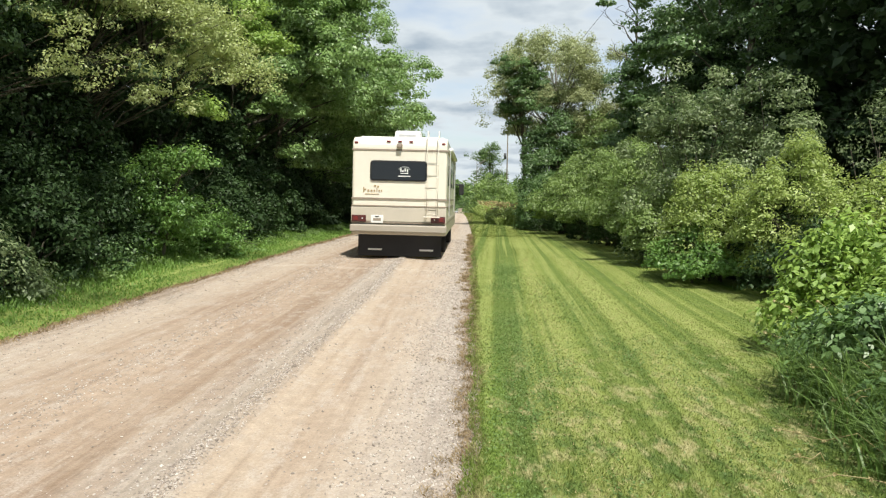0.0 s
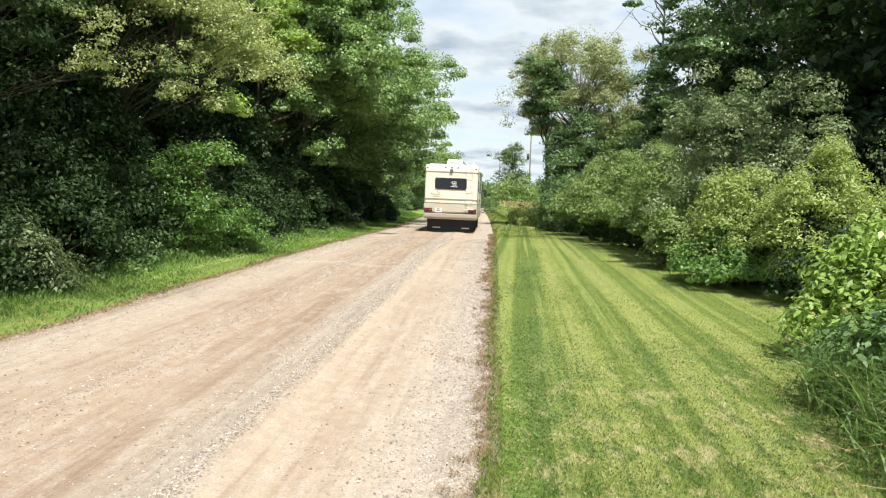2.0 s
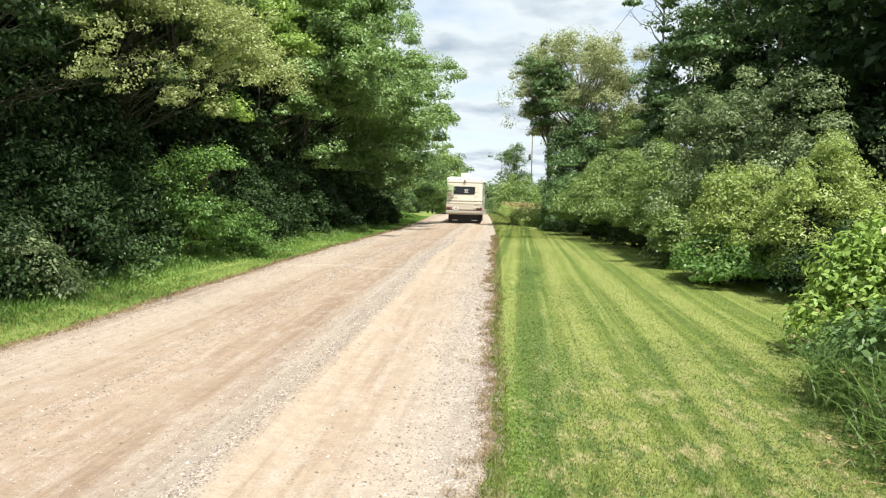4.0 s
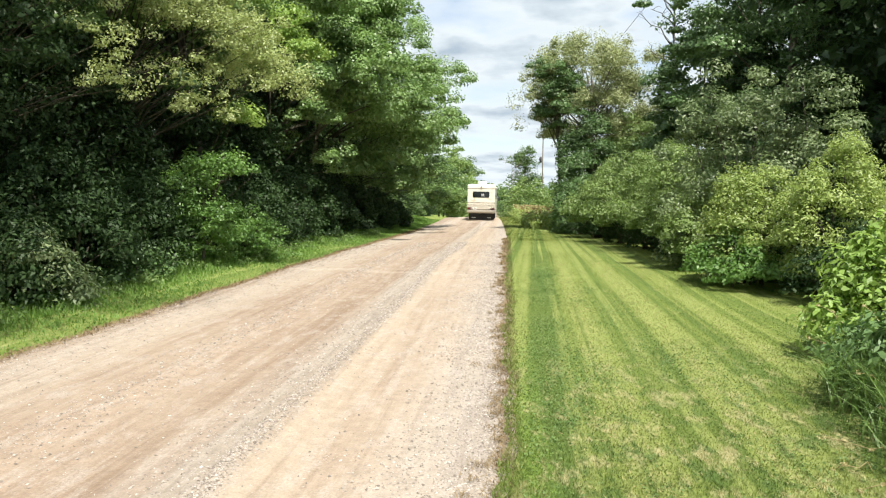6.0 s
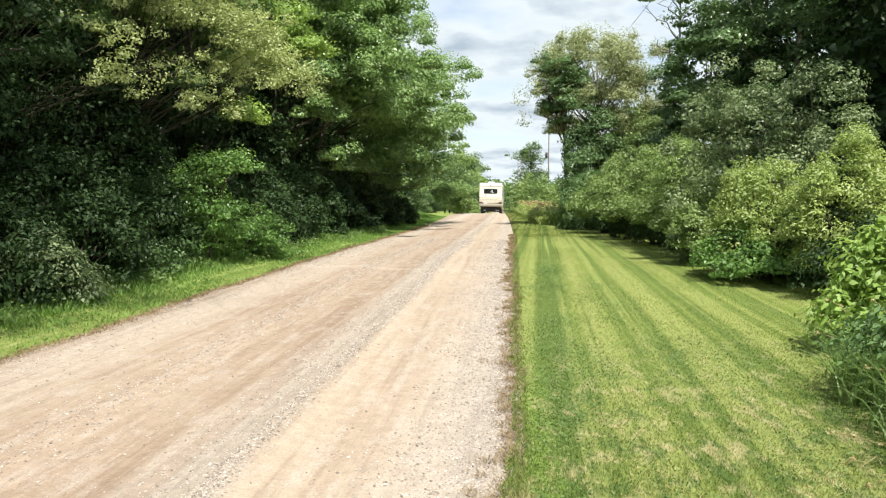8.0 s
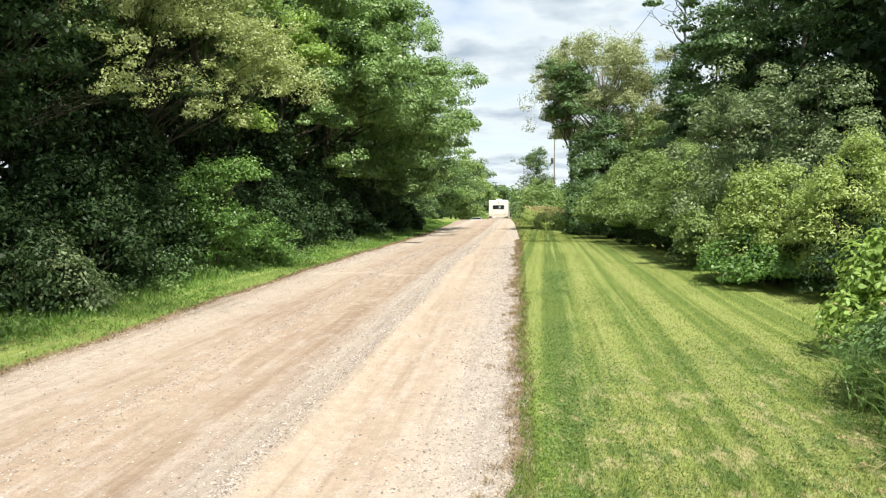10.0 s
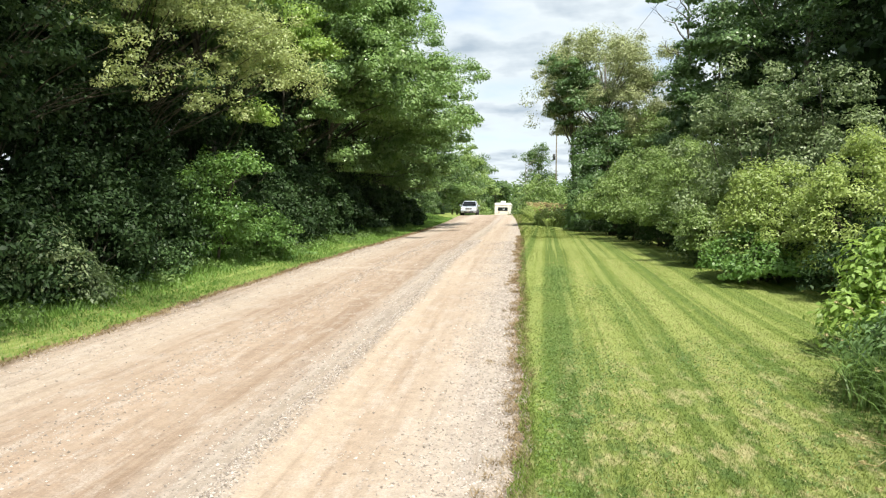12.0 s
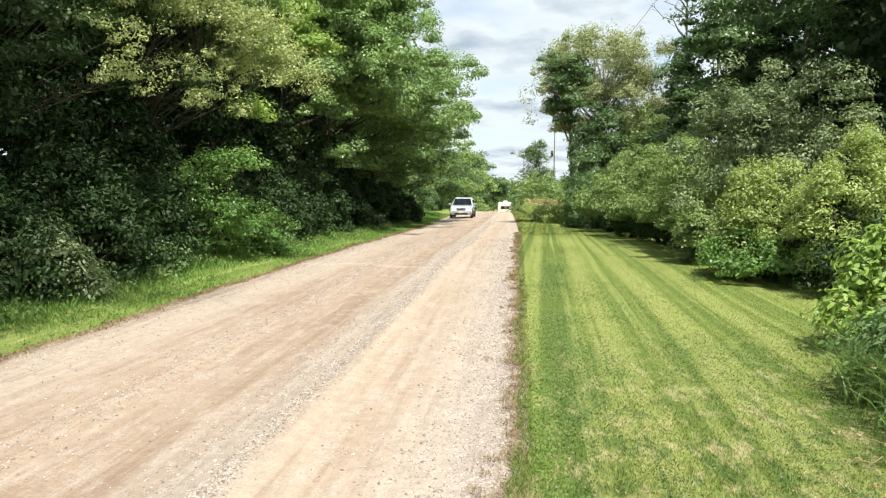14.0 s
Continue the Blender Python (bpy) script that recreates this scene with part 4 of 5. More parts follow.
    # low dark bushes added as the shaded undersides of the shrub wall
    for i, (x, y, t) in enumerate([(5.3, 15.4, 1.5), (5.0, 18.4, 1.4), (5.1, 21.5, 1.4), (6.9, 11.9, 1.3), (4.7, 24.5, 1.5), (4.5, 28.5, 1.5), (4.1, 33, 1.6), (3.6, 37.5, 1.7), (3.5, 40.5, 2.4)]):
        shrub(170 + i, x, y, t, (0.9, 1.4), 70, 100, 0.075, LEAF_SHADED, "added growth below the shrubs, darkened to stand for the shade there", radius=0.28)
    # the near tangle of vine leaves
    vi = "tangle of large bright green vine leaves beside the lawn"
    shrub(150, 4.18, 7.6, 1.6, (0.95, 0.95), 150, 80, 0.09, LEAF_VINE, vi, radius=0.3, name="vine_shrub")
    shrub(151, 3.9, 6.2, 1.25, (0.85, 0.8), 110, 80, 0.08, LEAF_VINE, vi, radius=0.3, name="vine_shrub")
    shrub(153, 3.35, 5.6, 0.95, (0.7, 1.2), 150, 75, 0.075, LEAF_DARK, "low dark green weeds below the vine", radius=0.24)
    shrub(154, 3.25, 4.2, 0.7, (0.6, 0.6), 60, 60, 0.08, LEAF_BRIGHT, "green leafy weeds beside the lawn", radius=0.24)
    shrub(152, 3.1, 3.75, 0.7, (0.5, 0.5), 24, 40, 0.1, LEAF_VINE, vi, radius=0.22, name="vine_shrub")


def make_distance():
    # hedge, broken tree and pole beyond the crest
    far = "rounded green hedge bush beyond the crest"
    for i, (x, y, t, w) in enumerate([(2.2, 88, 5.2, 3.0), (6.5, 92, 5.4, 3.2), (10.5, 90, 5.0, 3.2), (0.9, 104, 4.6, 2.4), (5, 106, 5.5, 3)]):
        shrub(160 + i, x, y, t, (w, 3.0), 90, 70, 0.26, LEAF_OLIVE if i < 3 else LEAF_FAR, far, radius=0.8, group="hedge beyond the crest")
    tree(80, 2.6, 112.0, 13.4, (2.3, 2.3), 3.0, "tree", 200, 70, 0.18, LEAF_FAR, "thin half-bare tree beyond the crest", trunk=0.16, radius=0.6, flat=1.2, loose=1.8, hollow=0.3, group="far trees")
    rng = np.random.default_rng(77)
    snag = thing("dead_tree", "bare grey dead tree beside the thin tree", "tree", "far trees", pose(0.9, 110, ground_z(110)))
    bm = bmesh.new()
    tube(bm, bent(rng, (0, 0, -0.2), (-0.3, 0, 9.5), 6, 0.2), [0.16, 0.14, 0.12, 0.1, 0.07, 0.05, 0.02], 6)
    for k in range(9):
        z = 4 + 0.6 * k
        tube(bm, bent(rng, (-0.2, 0, z), (rng.uniform(-1.6, 1.6), rng.uniform(-1, 1), z + rng.uniform(0.6, 2.0)), 3, 0.15), [0.05, 0.04, 0.03, 0.015], 5)
    part("trunk", bm, BARK_GREY, snag, smooth=True)
    # far wood across the dip
    n = 300
    x, y = rng.uniform(-160, 160, n), rng.uniform(230, 330, n)
    z = height(y)
    pos = np.concatenate([np.stack([x + rng.normal(0, 3, n), y + rng.normal(0, 3, n), z + rng.uniform(0.5, 1, n) * h], 1) for h in (11, 8, 5, 2.5, 10, 7)])
    me = quads_mesh("far_woods", clump_leaves(rng, pos, 3.4, 18, 2.0), 4)
    me.materials.append(LEAF_FAR)
    tagged(new("far_woods", me), "distant green tree line across the dip", "woods", kind="stuff")


def utility_pole():
    y = 104.0
    ob = thing("utility_pole", "weathered wooden utility pole with a dark transformer", "utility pole", at=pose(4.8, y, ground_z(y), 0, 0.8, 0))
    bm = bmesh.new()
    tube(bm, [(0, 0, -0.3), (0, 0, 6), (0, 0, 14.0)], [0.105, 0.09, 0.07], 12)
    part("pole", bm, POLE_WOOD, ob, smooth=True)
    bm = bmesh.new()
    tube(bm, [(-0.3, -0.05, 9.1), (-0.3, -0.05, 9.95)], [0.17, 0.17], 12)
    part("transformer", bm, DARK_METAL, ob, "dark grey transformer can", smooth=True)
    bm = bmesh.new()
    tube(bm, [(0, 0, 13.85), (0, 0, 14.15)], [0.07, 0.04], 8)
    part("insulator", bm, DARK_METAL, ob)
    # the line sags away from the pole's head, over the thicket and past the viewer
    bm = bmesh.new()
    pts = [(3.4 * t, -118 * t, 13.95 + 1.2 * t - 3.0 * t * (1 - t)) for t in (0, 0.1, 0.2, 0.3, 0.4, 0.5, 0.6, 0.7, 0.8, 0.9, 1.0)]
    tube(bm, pts, [0.012] * 11, 5)
    part("wire", bm, BLACK_WIRE, ob, "thin dark power line")
    return ob


def tall_grass(seed, x, y, spread, n, tall, mat, label, width=0.014, lean=1.0, name="grass_clump"):
    rng = np.random.default_rng(seed)
    ob = thing(name, label, "tall grass", "tall grass beside the lawn", pose(x, y, ground_z(y)))
    roots = np.stack([rng.normal(0, spread[0], n), rng.normal(0, spread[1], n), np.zeros(n)], 1)
    v, k = blades(rng, roots, np.full(n, tall), np.full(n, width), np.full(n, lean), 4)
    part("tuft", quads_mesh("tuft", v, k), mat, ob, kind="stuff")
    m = max(3, n // 60)
    bm = bmesh.new()
    for i in range(m):
        a, r0 = rng.uniform(0, math.tau), roots[rng.integers(n)]
        reach, h = tall * rng.uniform(0.3, 0.8), tall * rng.uniform(0.75, 1.15)
        p = [tuple(r0 + np.array([math.cos(a) * reach * t * t, math.sin(a) * reach * t * t, h * (t - 0.25 * t ** 3)])) for t in (0, 0.4, 0.7, 0.85, 1.0)]
        tube(bm, p, [0.0025, 0.002, 0.0018, 0.005, 0.0015], 4)
    part("seed_stalk", bm, SEED_STRAW, ob, "pale straw-coloured seed stalks", kind="stuff")
    return ob


def make_tall_grass():
    lab = "tall arching green grass with pale seed stalks"
    for i, (x, y, s, n, t) in enumerate([(2.9, 4.3, 0.2, 800, 0.5), (3.0, 5.1, 0.2, 800, 0.6), (3.1, 5.8, 0.2, 800, 0.65), (3.3, 6.6, 0.2, 300, 0.6), (2.8, 3.5, 0.22, 360, 0.5), (3.5, 4.5, 0.3, 800, 0.85), (3.5, 5.4, 0.25, 700, 0.9)]):
        tall_grass(200 + i, x, y, (s, s), n, t, BLADE_TALL, lab, width=0.013, lean=0.85)
    weed = "rank roadside weeds with rusty seed heads near the crest"
    rng = np.random.default_rng(31)
    for i in range(9):
        y = 47 + i * 3.4
        x = 2.6 + rng.uniform(-0.2, 0.3) + float(bend(y))
        ob = thing("weed_patch", weed, "weeds", "weeds near the crest", pose(x, y, ground_z(y)))
        n = 2600
        roots = np.stack([np.clip(rng.normal(0, 0.7, n), -1.1, 2), rng.normal(0, 1.5, n), np.zeros(n)], 1)
        v, k = blades(rng, roots, np.full(n, 0.8), np.full(n, 0.03), np.full(n, 0.6), 2)
        part("tuft", quads_mesh("tuft", v, k), BLADE_WEED, ob, kind="stuff")
        m = 90
        c = np.stack([np.clip(rng.normal(0, 0.75, m), -1.0, 2), rng.normal(0, 1.4, m), rng.uniform(0.1, 1.0, m)], 1)
        part("foliage", quads_mesh("foliage", clump_leaves(rng, c, 0.3, 40, 0.11), 4), LEAF_YELLOW, ob, "yellow-green weed leaves")
        m = 70
        c = np.stack([np.clip(rng.normal(0, 0.8, m), -0.9, 2), rng.normal(0, 1.4, m), rng.uniform(0.5, 1.35, m)], 1)
        part("seed_head", quads_mesh("seed_head", clump_leaves(rng, c, 0.09, 8, 0.1), 4), SEED_RUST if i % 2 else SEED_STRAW, ob, "rusty seed heads", kind="stuff")


def dry_stalks():
    """Pale dead stalks that lean and lie out of the tall grass over the lawn."""
    rng = np.random.default_rng(52)
    ends = [((2.98, 5.9, 0.05), (2.7, 6.7, 0.5)), ((2.8, 4.3, 0.1), (2.1, 4.95, 0.16)), ((2.3, 4.55, 0.04), (2.02, 4.6, 0.06)), ((3.2, 6.4, 0.3), (2.9, 7.0, 0.75)),
            ((3.3, 6.1, 0.4), (2.98, 6.3, 0.85)), ((3.1, 5.2, 0.1), (2.62, 5.6, 0.45)), ((2.95, 4.9, 0.1), (2.6, 5.2, 0.3)), ((2.7, 3.9, 0.05), (2.0, 4.2, 0.1))]
    for a, b in ends:
        base = np.array(a)
        ob = thing("dry_stalk", "pale straw-coloured dead grass stalk leaning over the lawn", "stalk", "dead stalks", pose(a[0], a[1], ground_z(a[1]) + a[2] - 0.05))
        pts = bent(rng, (0, 0, 0), tuple(np.array(b) - base), 6, 0.06)
        bm = bmesh.new()
        tube(bm, pts, [0.0045, 0.0042, 0.004, 0.0038, 0.0034, 0.003, 0.002], 5)
        part("stem", bm, SEED_STRAW, ob, smooth=True)
        head = np.array(pts[-3:])
        part("seed_head", quads_mesh("seed_head", clump_leaves(rng, head, 0.02, 14, 0.022), 4), SEED_STRAW, ob, kind="stuff")


def dead_tree_top():
    """Bare crooked twigs of a dead tree that rises behind the pale one."""
    rng = np.random.default_rng(15)
    y = 41.0
    ob = thing("dead_tree", "bare dead tree with crooked twigs above the shrubs", "tree", at=pose(9.4, y, ground_z(y)))
    bm = bmesh.new()
    tube(bm, bent(rng, (0, 0, -0.2), (-0.6, 0, 13.8), 7, 0.2), [0.1, 0.095, 0.085, 0.075, 0.065, 0.05, 0.035, 0.015], 8)
    for k in range(12):
        z = 8.8 + 0.4 * k
        tip = (-0.6 + rng.uniform(-2.2, 0.8), rng.uniform(-1, 1), z + rng.uniform(0.5, 2.2))
        pts = bent(rng, (-0.4, 0, z), tip, 5, 0.22)
        tube(bm, pts, [0.045, 0.036, 0.028, 0.02, 0.014, 0.006], 5)
        for j in (2, 3, 4):
            q = np.array(pts[j])
            tube(bm, bent(rng, q, q + np.array([rng.uniform(-0.8, 0.8), rng.uniform(-0.5, 0.5), rng.uniform(0.1, 0.8)]), 3, 0.1), [0.014, 0.011, 0.008, 0.003], 4)
    part("trunk", bm, BARK, ob, smooth=True)


BLACK_WIRE = plain("wire", (0.03, 0.03, 0.03), 0.6)
DARK_METAL = plain("dark_metal", (0.05, 0.05, 0.055), 0.5, 0.3)
make_left_woods()
make_left_understory()
make_right_side()
make_distance()
utility_pole()
make_tall_grass()
dry_stalks()
dead_tree_top()

# ---- vehicles ----
CREAM = plain("cream_fibreglass", (0.82, 0.78, 0.67), 0.32, grain=0.05, scale=6, coat=0.2)
TAN = plain("tan_panel", (0.55, 0.505, 0.42), 0.4, grain=0.07, scale=6)
BUMPER = plain("bumper_tan", (0.4, 0.36, 0.3), 0.45, grain=0.08, scale=6)
TAUPE = plain("taupe_stripe", (0.3, 0.25, 0.2), 0.45)
BLACK = plain("black_rubber", (0.018, 0.018, 0.02), 0.75)
GLASS_DARK = plain("tinted_glass", (0.012, 0.015, 0.018), 0.1, grain=0.05, coat=0.15)
RED_LENS = plain("red_lens", (0.17, 0.02, 0.02), 0.2, coat=0.5)
DARK_RED = plain("dark_lens_panel", (0.09, 0.02, 0.02), 0.3)
WHITE = plain("white_plastic", (0.8, 0.8, 0.78), 0.4, grain=0.04)
ALU = plain("aluminium", (0.7, 0.69, 0.66), 0.35, 0.7)
STEEL = plain("wheel_steel", (0.5, 0.5, 0.5), 0.4, 0.8)
SILVER = plain("silver_paint", (0.5, 0.55, 0.6), 0.28, 0.3, grain=0.04, coat=0.6)
LENS = plain("clear_lens", (0.75, 0.77, 0.78), 0.1, 0.2, coat=0.6)
GOLD = plain("gold_script", (0.4, 0.29, 0.14), 0.5)


def box(size, at, bevel=0.0, segs=2):
    bm = bmesh.new()
    bmesh.ops.create_cube(bm, size=1.0)
    bmesh.ops.scale(bm, vec=size, verts=bm.verts)
    if bevel:
        bmesh.ops.bevel(bm, geom=bm.edges[:] + bm.verts[:], offset=bevel, segments=segs, profile=0.5, affect="EDGES")
    bmesh.ops.translate(bm, vec=at, verts=bm.verts)
    return bm


def prism(profile, width, bevel=0.0):
    """An outline in the y-z plane drawn out across x."""
    bm = bmesh.new()
    a = [bm.verts.new((-width / 2, y, z)) for y, z in profile]
    b = [bm.verts.new((width / 2, y, z)) for y, z in profile]
    n = len(profile)
    for i in range(n):
        bm.faces.new((a[i], a[(i + 1) % n], b[(i + 1) % n], b[i]))
    bm.faces.new(a[::-1])
    bm.faces.new(b)
    bmesh.ops.recalc_face_normals(bm, faces=bm.faces)
    if bevel:
        bmesh.ops.bevel(bm, geom=bm.edges[:], offset=bevel, segments=2, profile=0.5, affect="EDGES")
    return bm


def slab(w, h, thick, at, corner=0.06, segs=4):
    """An upright slab with rounded corners, facing along y."""
    bm = bmesh.new()
    ring = []
    for cx, cz, a0 in ((w / 2 - corner, h / 2 - corner, 0), (-w / 2 + corner, h / 2 - corner, 1), (-w / 2 + corner, -h / 2 + corner, 2), (w / 2 - corner, -h / 2 + corner, 3)):
        for k in range(segs + 1):
            a = (a0 + k / segs) * math.pi / 2
            ring.append((cx + math.cos(a) * corner, cz + math.sin(a) * corner))
    lo = [bm.verts.new((at[0] + x, at[1] - thick / 2, at[2] + z)) for x, z in ring]
    hi = [bm.verts.new((at[0] + x, at[1] + thick / 2, at[2] + z)) for x, z in ring]
    n = len(ring)
    bm.faces.new(lo)
    bm.faces.new(hi[::-1])
    for i in range(n):
        bm.faces.new((lo[i], hi[i], hi[(i + 1) % n], lo[(i + 1) % n]))
    bmesh.ops.recalc_face_normals(bm, faces=bm.faces)
    return bm


def wheel(parent, x, y, radius, width):
    w = new("wheel")
    w.parent = parent
    w.matrix_local = pose(x, y, radius)
    bm = bmesh.new()
    prof = [(radius * 0.62, -0.5), (radius * 0.94, -0.5), (radius, -0.36), (radius, 0.36), (radius * 0.94, 0.5), (radius * 0.62, 0.5)]
    rings = []
    for k in range(24):
        a = k * math.tau / 24
        rings.append([bm.verts.new((s * width, math.cos(a) * r, math.sin(a) * r)) for r, s in prof])
    for k in range(24):
        p, q = rings[k], rings[(k + 1) % 24]
        for i in range(len(prof)):
            j = (i + 1) % len(prof)
            bm.faces.new((p[i], p[j], q[j], q[i]))
    bmesh.ops.recalc_face_normals(bm, faces=bm.faces)
    part("tyre", bm, BLACK, w, "black rubber tyre", smooth=True)
    bm = bmesh.new()
    bmesh.ops.create_cone(bm, cap_ends=True, segments=20, radius1=radius * 0.62, radius2=radius * 0.62, depth=width * 0.7)
    bmesh.ops.rotate(bm, matrix=Matrix.Rotation(math.pi / 2, 3, "Y"), verts=bm.verts)
    part("rim", bm, STEEL, w, "grey steel rim")
    return w


def motorhome():
    rv = thing("motorhome", "cream class A motorhome with brown stripes driving away", "motorhome")
    L, W = 9.6, 2.44
    side = [(0.03, 0.95), (0.0, 1.4), (0.0, 2.92), (0.06, 3.06), (0.25, 3.13), (L - 0.7, 3.13), (L - 0.25, 2.95), (L - 0.02, 1.9), (L, 0.95)]
    part("body", prism(side, W, 0.06), CREAM, rv, "cream fibreglass body", smooth=False)
    part("roof", box((2.2, L - 1.2, 0.06), (0, L / 2, 3.15), 0.02), WHITE, rv, "white roof membrane")
    part("lower_panel", box((W + 0.012, 0.03, 0.36), (0, -0.012, 1.14), 0.008), TAN, rv, "greyish tan lower rear panel")
    part("skirt", box((W + 0.02, L - 0.1, 0.44), (0, L / 2 + 0.03, 0.83), 0.04), TAN, rv, "greyish tan skirt")
    part("bumper", box((W + 0.06, 0.16, 0.19), (0, -0.02, 0.78), 0.03), BUMPER, rv, "greyish tan rear bumper")
    for z, t, m in ((2.79, 0.05, TAUPE), (1.545, 0.045, TAUPE), (1.36, 0.03, TAUPE), (1.31, 0.022, TAUPE), (0.93, 0.03, TAUPE)):
        part("stripe", box((W + 0.014, 0.02, t), (0, -0.012 if z < 2.7 else 0.0, z), 0.004), m, rv, "brown trim stripe")
        part("stripe", box((0.02, L - 0.6, t), (W / 2 + 0.002, L / 2, z), 0.004), m, rv, "brown trim stripe")
        part("stripe", box((0.02, L - 0.6, t), (-W / 2 - 0.002, L / 2, z), 0.004), m, rv, "brown trim stripe")
    win = part("rear_window", slab(1.46, 0.52, 0.03, (-0.02, -0.012, 2.26), 0.08), BLACK, rv, "dark tinted rear window")
    part("pane", slab(1.39, 0.45, 0.012, (-0.02, -0.029, 2.26), 0.06), GLASS_DARK, win)
    # pale round crest and bars on the glass
    bm = bmesh.new()
    for k in range(7):
        a = math.pi * (0.2 + 0.1 * k)
        b2 = box((0.035, 0.006, 0.014), (0.13 + math.cos(a) * 0.16, -0.036, 2.23 + math.sin(a) * 0.14), 0)
        me = bpy.data.meshes.new("t")
        b2.to_mesh(me)
        b2.free()
        bm.from_mesh(me)
        bpy.data.meshes.remove(me)
    part("crest", bm, WHITE, win, "white arched emblem")
    for x, z, w, h in ((0.04, 2.28, 0.03, 0.09), (0.09, 2.26, 0.05, 0.035), (0.15, 2.29, 0.035, 0.08), (0.21, 2.27, 0.03, 0.09), (0.13, 2.2, 0.2, 0.022), (0.13, 2.13, 0.32, 0.025)):
        part("decal", box((w, 0.006, h), (x, -0.036, z), 0), WHITE, win, "white decal shape")
    # script on the body as plain shapes
    for x, z, w, h in ((-0.91, 1.77, 0.025, 0.12), (-0.87, 1.775, 0.05, 0.03), (-0.79, 1.745, 0.05, 0.05), (-0.71, 1.745, 0.05, 0.05), (-0.635, 1.745, 0.04, 0.05), (-0.57, 1.77, 0.022, 0.1), (-0.51, 1.745, 0.04, 0.05), (-0.45, 1.745, 0.03, 0.05), (-0.62, 1.87, 0.05, 0.04), (-0.54, 1.85, 0.04, 0.05)):
        part("emblem", box((w, 0.012, h), (x, -0.006, z), 0.003), GOLD, rv, "gold script shape")
    part("emblem", box((0.36, 0.012, 0.014), (-0.7, -0.006, 1.66), 0.003), GOLD, rv, "gold script shape")
    for s in (-1, 1):
        tl = part("tail_lamp", box((0.37, 0.05, 0.17), (s * 1.02, -0.035, 1.03), 0.012), DARK_RED, rv, "dark red tail lamp")
        part("lens", box((0.1, 0.02, 0.1), (s * 1.1, -0.063, 1.03), 0.008), RED_LENS, tl, "red lens")
        part("lens", box((0.035, 0.02, 0.035), (s * 0.93, -0.063, 1.03), 0.008), LENS, tl, "clear reversing lens")
        part("marker_lamp", box((0.09, 0.05, 0.05), (s * 1.12, 0.02, 2.97), 0.01), RED_LENS, rv, "red marker lamp")
    for x in (-0.29, 0.0, 0.29):
        part("marker_lamp", box((0.1, 0.06, 0.045), (x, 0.03, 3.01), 0.01), RED_LENS, rv, "red marker lamp")
    pl = part("number_plate", box((0.32, 0.015, 0.2), (-0.55, -0.035, 1.02), 0.004), WHITE, rv, "white number plate with plain bars")
    part("bar", box((0.2, 0.006, 0.06), (-0.55, -0.045, 1.01), 0), TAUPE, pl)
    part("bar", box((0.1, 0.006, 0.03), (-0.55, -0.045, 1.085), 0), DARK_METAL, pl)
    part("rear_camera", box((0.14, 0.16, 0.1), (0.0, -0.03, 2.9), 0.02), TAUPE, rv, "small rear view camera housing")
    # ladder on the rear
    lad = new("ladder")
    lad.parent = rv
    tagged(lad, "cream painted rear ladder")
    for x in (0.72, 1.0):
        bm = bmesh.new()
        tube(bm, [(x, -0.02, 1.08), (x, -0.13, 1.12), (x, -0.13, 3.0), (x, -0.05, 3.28), (x, 0.25, 3.3), (x, 0.3, 3.13)], [0.011] * 6, 8)
        part("rail", bm, CREAM, lad, smooth=True)
    for k in range(6):
        bm = bmesh.new()
        tube(bm, [(0.72, -0.13, 1.18 + 0.31 * k), (1.0, -0.13, 1.18 + 0.31 * k)], [0.008, 0.008], 8)
        part("rung", bm, CREAM, lad, smooth=True)
    part("step", box((0.42, 0.09, 0.03), (0.86, -0.13, 1.1), 0.008), CREAM, lad)
    # full-width mud flap
    fl = part("mud_flap", box((2.18, 0.02, 0.68), (0.02, 0.25, 0.39), 0.006), BLACK, rv, "full-width black mud flap")
    for x in (-0.63, 0.72):
        part("plate", box((0.36, 0.012, 0.045), (x, 0.236, 0.22), 0.004), ALU, fl, "bright metal weight strip")
    # roof gear
    ac = part("air_conditioner", prism([(2.0, 3.15), (2.06, 3.44), (2.3, 3.5), (2.9, 3.5), (3.1, 3.15)], 0.72, 0.04), WHITE, rv, "white roof air conditioner")
    part("grille", box((0.5, 0.02, 0.1), (0.0, 2.0, 3.33), 0.01), ALU, ac, "grey grille")
    part("vent", box((0.42, 0.42, 0.12), (-0.3, 5.2, 3.2), 0.03), WHITE, rv, "white roof vent")
    # side windows, awning rail, mirrors
    for s in (-1, 1):
        for y, w in ((1.6, 0.9), (4.0, 1.3), (6.2, 0.9), (8.4, 0.9)):
            part("side_window", box((0.02, w, 0.55), (s * (W / 2 + 0.004), y, 2.2), 0.006), GLASS_DARK, rv, "dark tinted side window")
        mir = part("mirror", box((0.18, 0.1, 0.42), (s * (W / 2 + 0.24), L - 0.4, 1.95), 0.03), BLACK, rv, "black side mirror")
        bm = bmesh.new()
        tube(bm, [(s * (W / 2 - 0.02), L - 0.3, 2.15), (s * (W / 2 + 0.24), L - 0.4, 2.1)], [0.02, 0.02], 8)
        part("arm", bm, BLACK, mir)
    bm = bmesh.new()
    tube(bm, [(W / 2 + 0.06, 1.2, 2.9), (W / 2 + 0.06, 6.4, 2.9)], [0.06, 0.06], 10)
    aw = part("awning", bm, WHITE, rv, "rolled white awning", smooth=True)
    for y in (1.2, 6.4):
        part("awning_arm", box((0.04, 0.06, 1.8), (W / 2 + 0.04, y, 2.0), 0.01), ALU, aw)
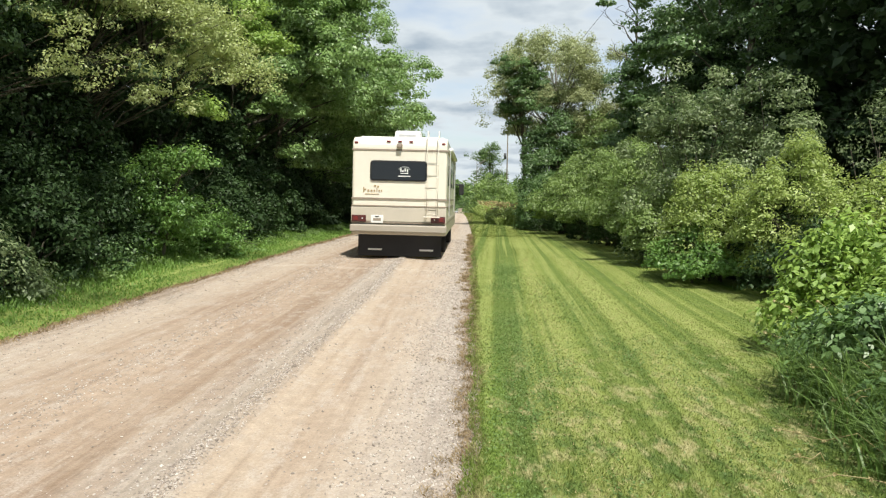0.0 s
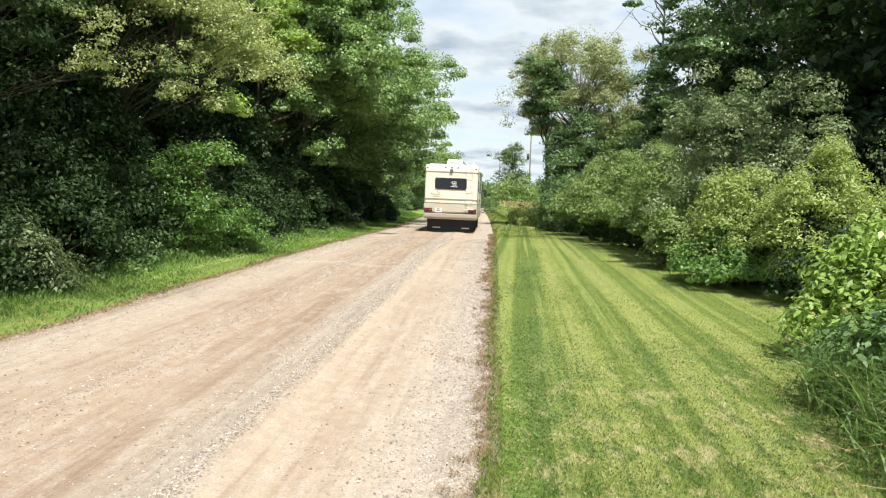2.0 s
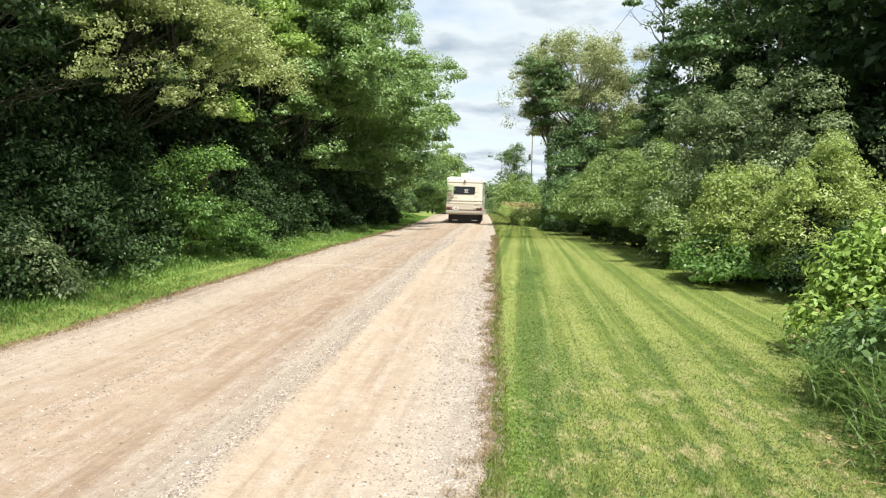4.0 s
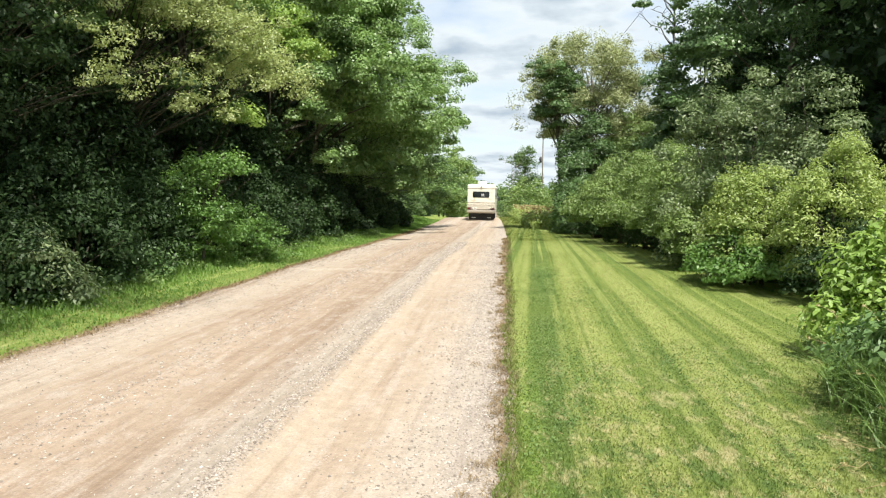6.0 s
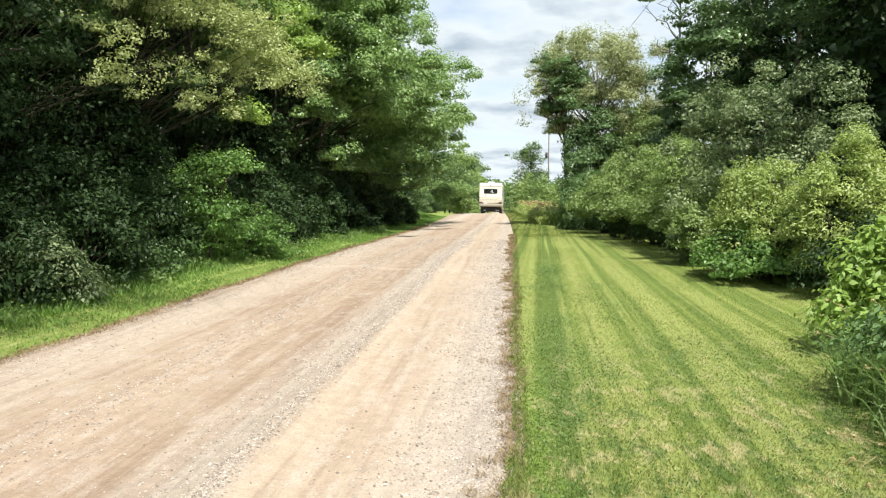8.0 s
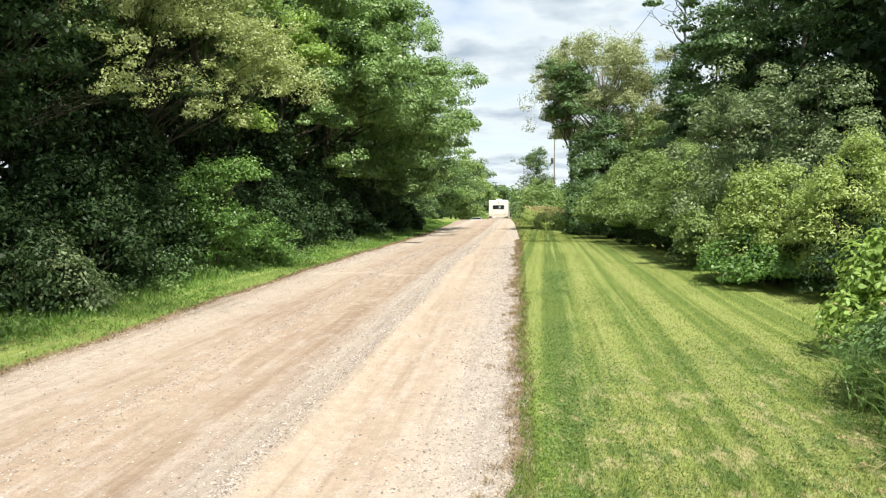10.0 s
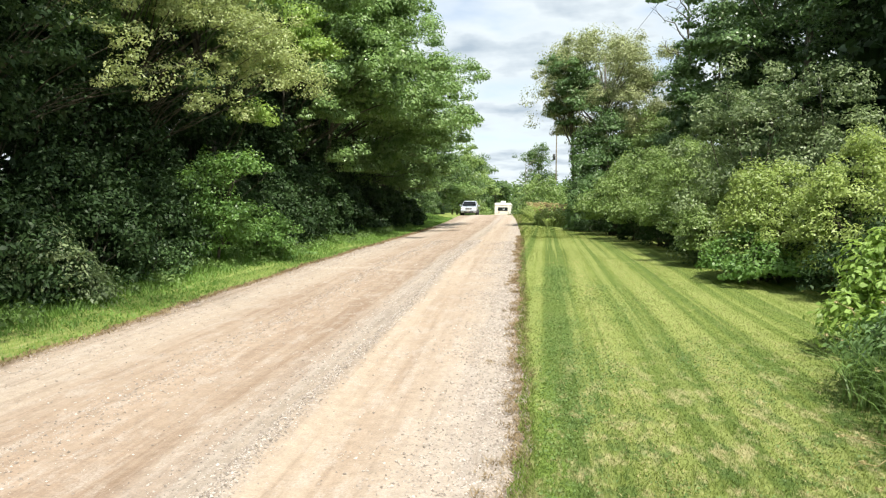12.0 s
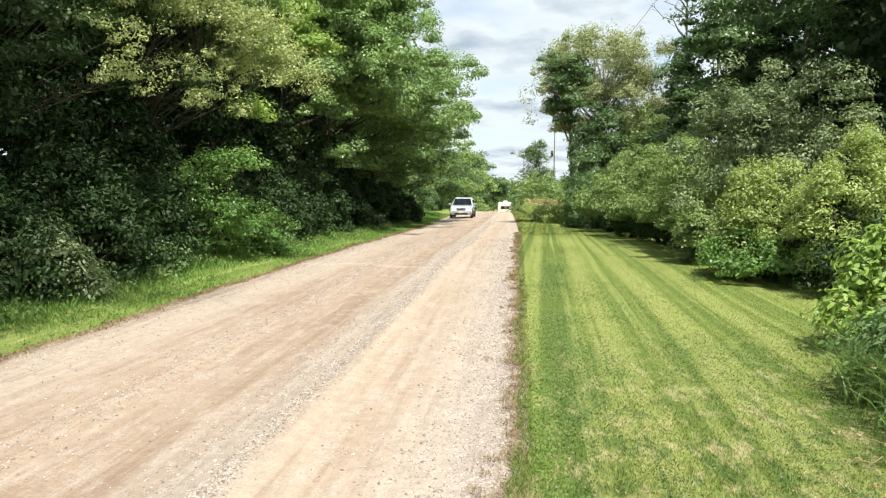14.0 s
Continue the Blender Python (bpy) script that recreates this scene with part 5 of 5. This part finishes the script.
    part("windscreen", box((2.1, 0.03, 1.1), (0, L - 0.06, 2.2), 0.02), GLASS_DARK, rv, "windscreen")
    wheels = [wheel(rv, x, y, 0.4, 0.26) for y in (2.9, 7.9) for x in (-1.0, 1.0)]
    part("axle", box((2.0, 0.14, 0.14), (0, 2.9, 0.42), 0.03), BLACK, rv)
    return rv, wheels, 0.4


def oncoming_car():
    """Silver compact wagon; its nose points to +y of its own space."""
    car = thing("car", "silver compact wagon driving towards the viewer", "car")
    W = 1.78
    lower = [(-2.1, 0.3), (-2.15, 0.75), (-2.05, 0.98), (0.7, 1.02), (1.3, 0.97), (1.75, 0.88), (2.05, 0.74), (2.16, 0.55), (2.12, 0.38), (2.0, 0.27), (-1.9, 0.26)]
    bm = prism(lower, W, 0.05)
    for v in bm.verts:   # nose and tail rounded in plan, shoulders drawn in
        end = max(0, abs(v.co.y) - 1.2) / 0.95
        v.co.x *= (1 - 0.12 * end ** 2) * (1 - 0.05 * max(0, v.co.z - 0.75) / 0.25)
    part("body", bm, SILVER, car, "silver painted body")
    cabin = [(-2.0, 0.97), (-1.8, 1.42), (-1.4, 1.56), (-0.7, 1.6), (-0.1, 1.58), (0.2, 1.52), (1.0, 1.0)]
    bm = prism(cabin, W - 0.14, 0.04)
    for v in bm.verts:
        v.co.x *= 1 - 0.24 * max(0, (v.co.z - 1.0) / 0.58) ** 1.3
    part("cabin", bm, SILVER, car, "silver roof and pillars")
    bm = bmesh.new()
    q = [(-0.74, 1.0, 1.04), (0.74, 1.0, 1.04), (0.6, 0.33, 1.5), (-0.6, 0.33, 1.5)]
    f = bm.faces.new([bm.verts.new(p) for p in q])
    bmesh.ops.solidify(bm, geom=[f], thickness=-0.03)
    part("windscreen", bm, GLASS_DARK, car, "dark reflecting windscreen")
    for s in (-1, 1):
        for y, w in ((-0.2, 0.75), (-1.2, 0.95)):
            part("side_window", box((0.03, w, 0.34), (s * 0.755, y, 1.22), 0.01), GLASS_DARK, car)
        hl = part("headlight", box((0.38, 0.14, 0.2), (s * 0.64, 2.02, 0.72), 0.05), LENS, car, "clear headlight")
        part("bulb", box((0.1, 0.04, 0.1), (s * 0.64, 2.09, 0.72), 0.02), ALU, hl)
        part("fog_lamp", box((0.16, 0.06, 0.09), (s * 0.6, 2.13, 0.42), 0.02), LENS, car)
        part("mirror", box((0.2, 0.1, 0.14), (s * 0.98, 0.62, 1.06), 0.03), SILVER, car, "silver door mirror")
        part("roof_rail", box((0.03, 1.5, 0.03), (s * 0.58, -0.9, 1.6), 0.01), DARK_METAL, car)
    gr = part("grille", box((0.72, 0.06, 0.15), (0, 2.13, 0.71), 0.02), DARK_METAL, car, "dark grille")
    part("grille_bar", box((0.72, 0.03, 0.025), (0, 2.17, 0.71), 0.008), ALU, gr)
    part("bumper", box((1.7, 0.16, 0.2), (0, 2.1, 0.5), 0.05), SILVER, car, "silver front bumper")
    part("air_intake", box((1.0, 0.05, 0.13), (0, 2.17, 0.36), 0.02), BLACK, car, "black lower intake")
    pl = part("number_plate", box((0.31, 0.02, 0.15), (0, 2.2, 0.5), 0.004), WHITE, car)
    part("bar", box((0.2, 0.008, 0.05), (0, 2.213, 0.5), 0), TAUPE, pl)
    wheels = [wheel(car, x, y, 0.33, 0.2) for y in (1.35, -1.3) for x in (-0.8, 0.8)]
    return car, wheels, 0.33


RV, RV_WHEELS, RV_R = motorhome()
CAR, CAR_WHEELS, CAR_R = oncoming_car()


# ---- what moves ----
# seconds, distance of the motorhome's rear along the road, metres to the right
RV_WAY = ((0.0, 18.55, -1.92), (0.5, 22.0, -1.94), (1.0, 25.9, -1.96), (1.5, 29.6, -2.0), (2.0, 33.4, -2.05), (5.0, 57.0, -2.3),
          (6.5, 67.5, -2.4), (8.0, 78.0, -2.5), (10.5, 94.5, -2.75), (11.0, 98.0, -2.8), (12.5, 111.0, -2.65), (14.0, 124.6, -2.45))
# seconds, distance of the car, metres to the right
CAR_WAY = ((0.0, 216.0, -5.2), (8.0, 128.0, -5.4), (11.0, 88.2, -6.0), (12.5, 74.0, -5.3), (14.0, 57.2, -4.42))


def along(way, t):
    """Place on the way at t, gliding through its rows."""
    ts = [r[0] for r in way]
    out = []
    for k in (1, 2):
        v = np.array([r[k] for r in way])
        g = np.gradient(v, ts)
        i = min(max(int(np.searchsorted(ts, t)) - 1, 0), len(ts) - 2)
        h = ts[i + 1] - ts[i]
        s = (t - ts[i]) / h
        out.append(float(v[i] * (2 * s**3 - 3 * s**2 + 1) + v[i + 1] * (3 * s**2 - 2 * s**3) + h * g[i] * (s**3 - 2 * s**2 + s) + h * g[i + 1] * (s**3 - s**2)))
    return out


def drive(ob, wheels, radius, way, facing, axles, roll, step):
    """Rolls a vehicle along the road's surface; its own +y points ahead. facing 1: away, -1: towards the viewer."""
    ts = [min(i * step, 14.0) for i in range(int(14.0 / step) + 2)]
    ts = sorted({round(t, 4) for t in ts if t <= 14.0} | {14.0})
    rows = []
    y0, x0 = along(way, 0)
    for t in ts:
        y, x = along(way, t)
        a, b = y + facing * axles[0], y + facing * axles[1]
        za, zb = float(road_top(x, a)), float(road_top(x, b))
        pitch = math.degrees(math.atan2(zb - za, axles[1] - axles[0]))
        z = za - (zb - za) / (axles[1] - axles[0]) * axles[0]
        rows.append((t, pose(x, y, z, pitch, roll * facing, 0 if facing > 0 else 180)))
    walk(ob, rows)
    for w in wheels:
        lx, ly, lz = w.location
        walk(w, [(t, pose(lx, ly, lz, -facing * math.degrees((along(way, t)[0] - y0) / radius))) for t in ts])


def motions():
    drive(RV, RV_WHEELS, RV_R, RV_WAY, 1, (2.9, 7.9), 1.2, 1 / 15)
    drive(CAR, CAR_WHEELS, CAR_R, CAR_WAY, -1, (-1.3, 1.35), 0.8, 1 / 30)


motions()
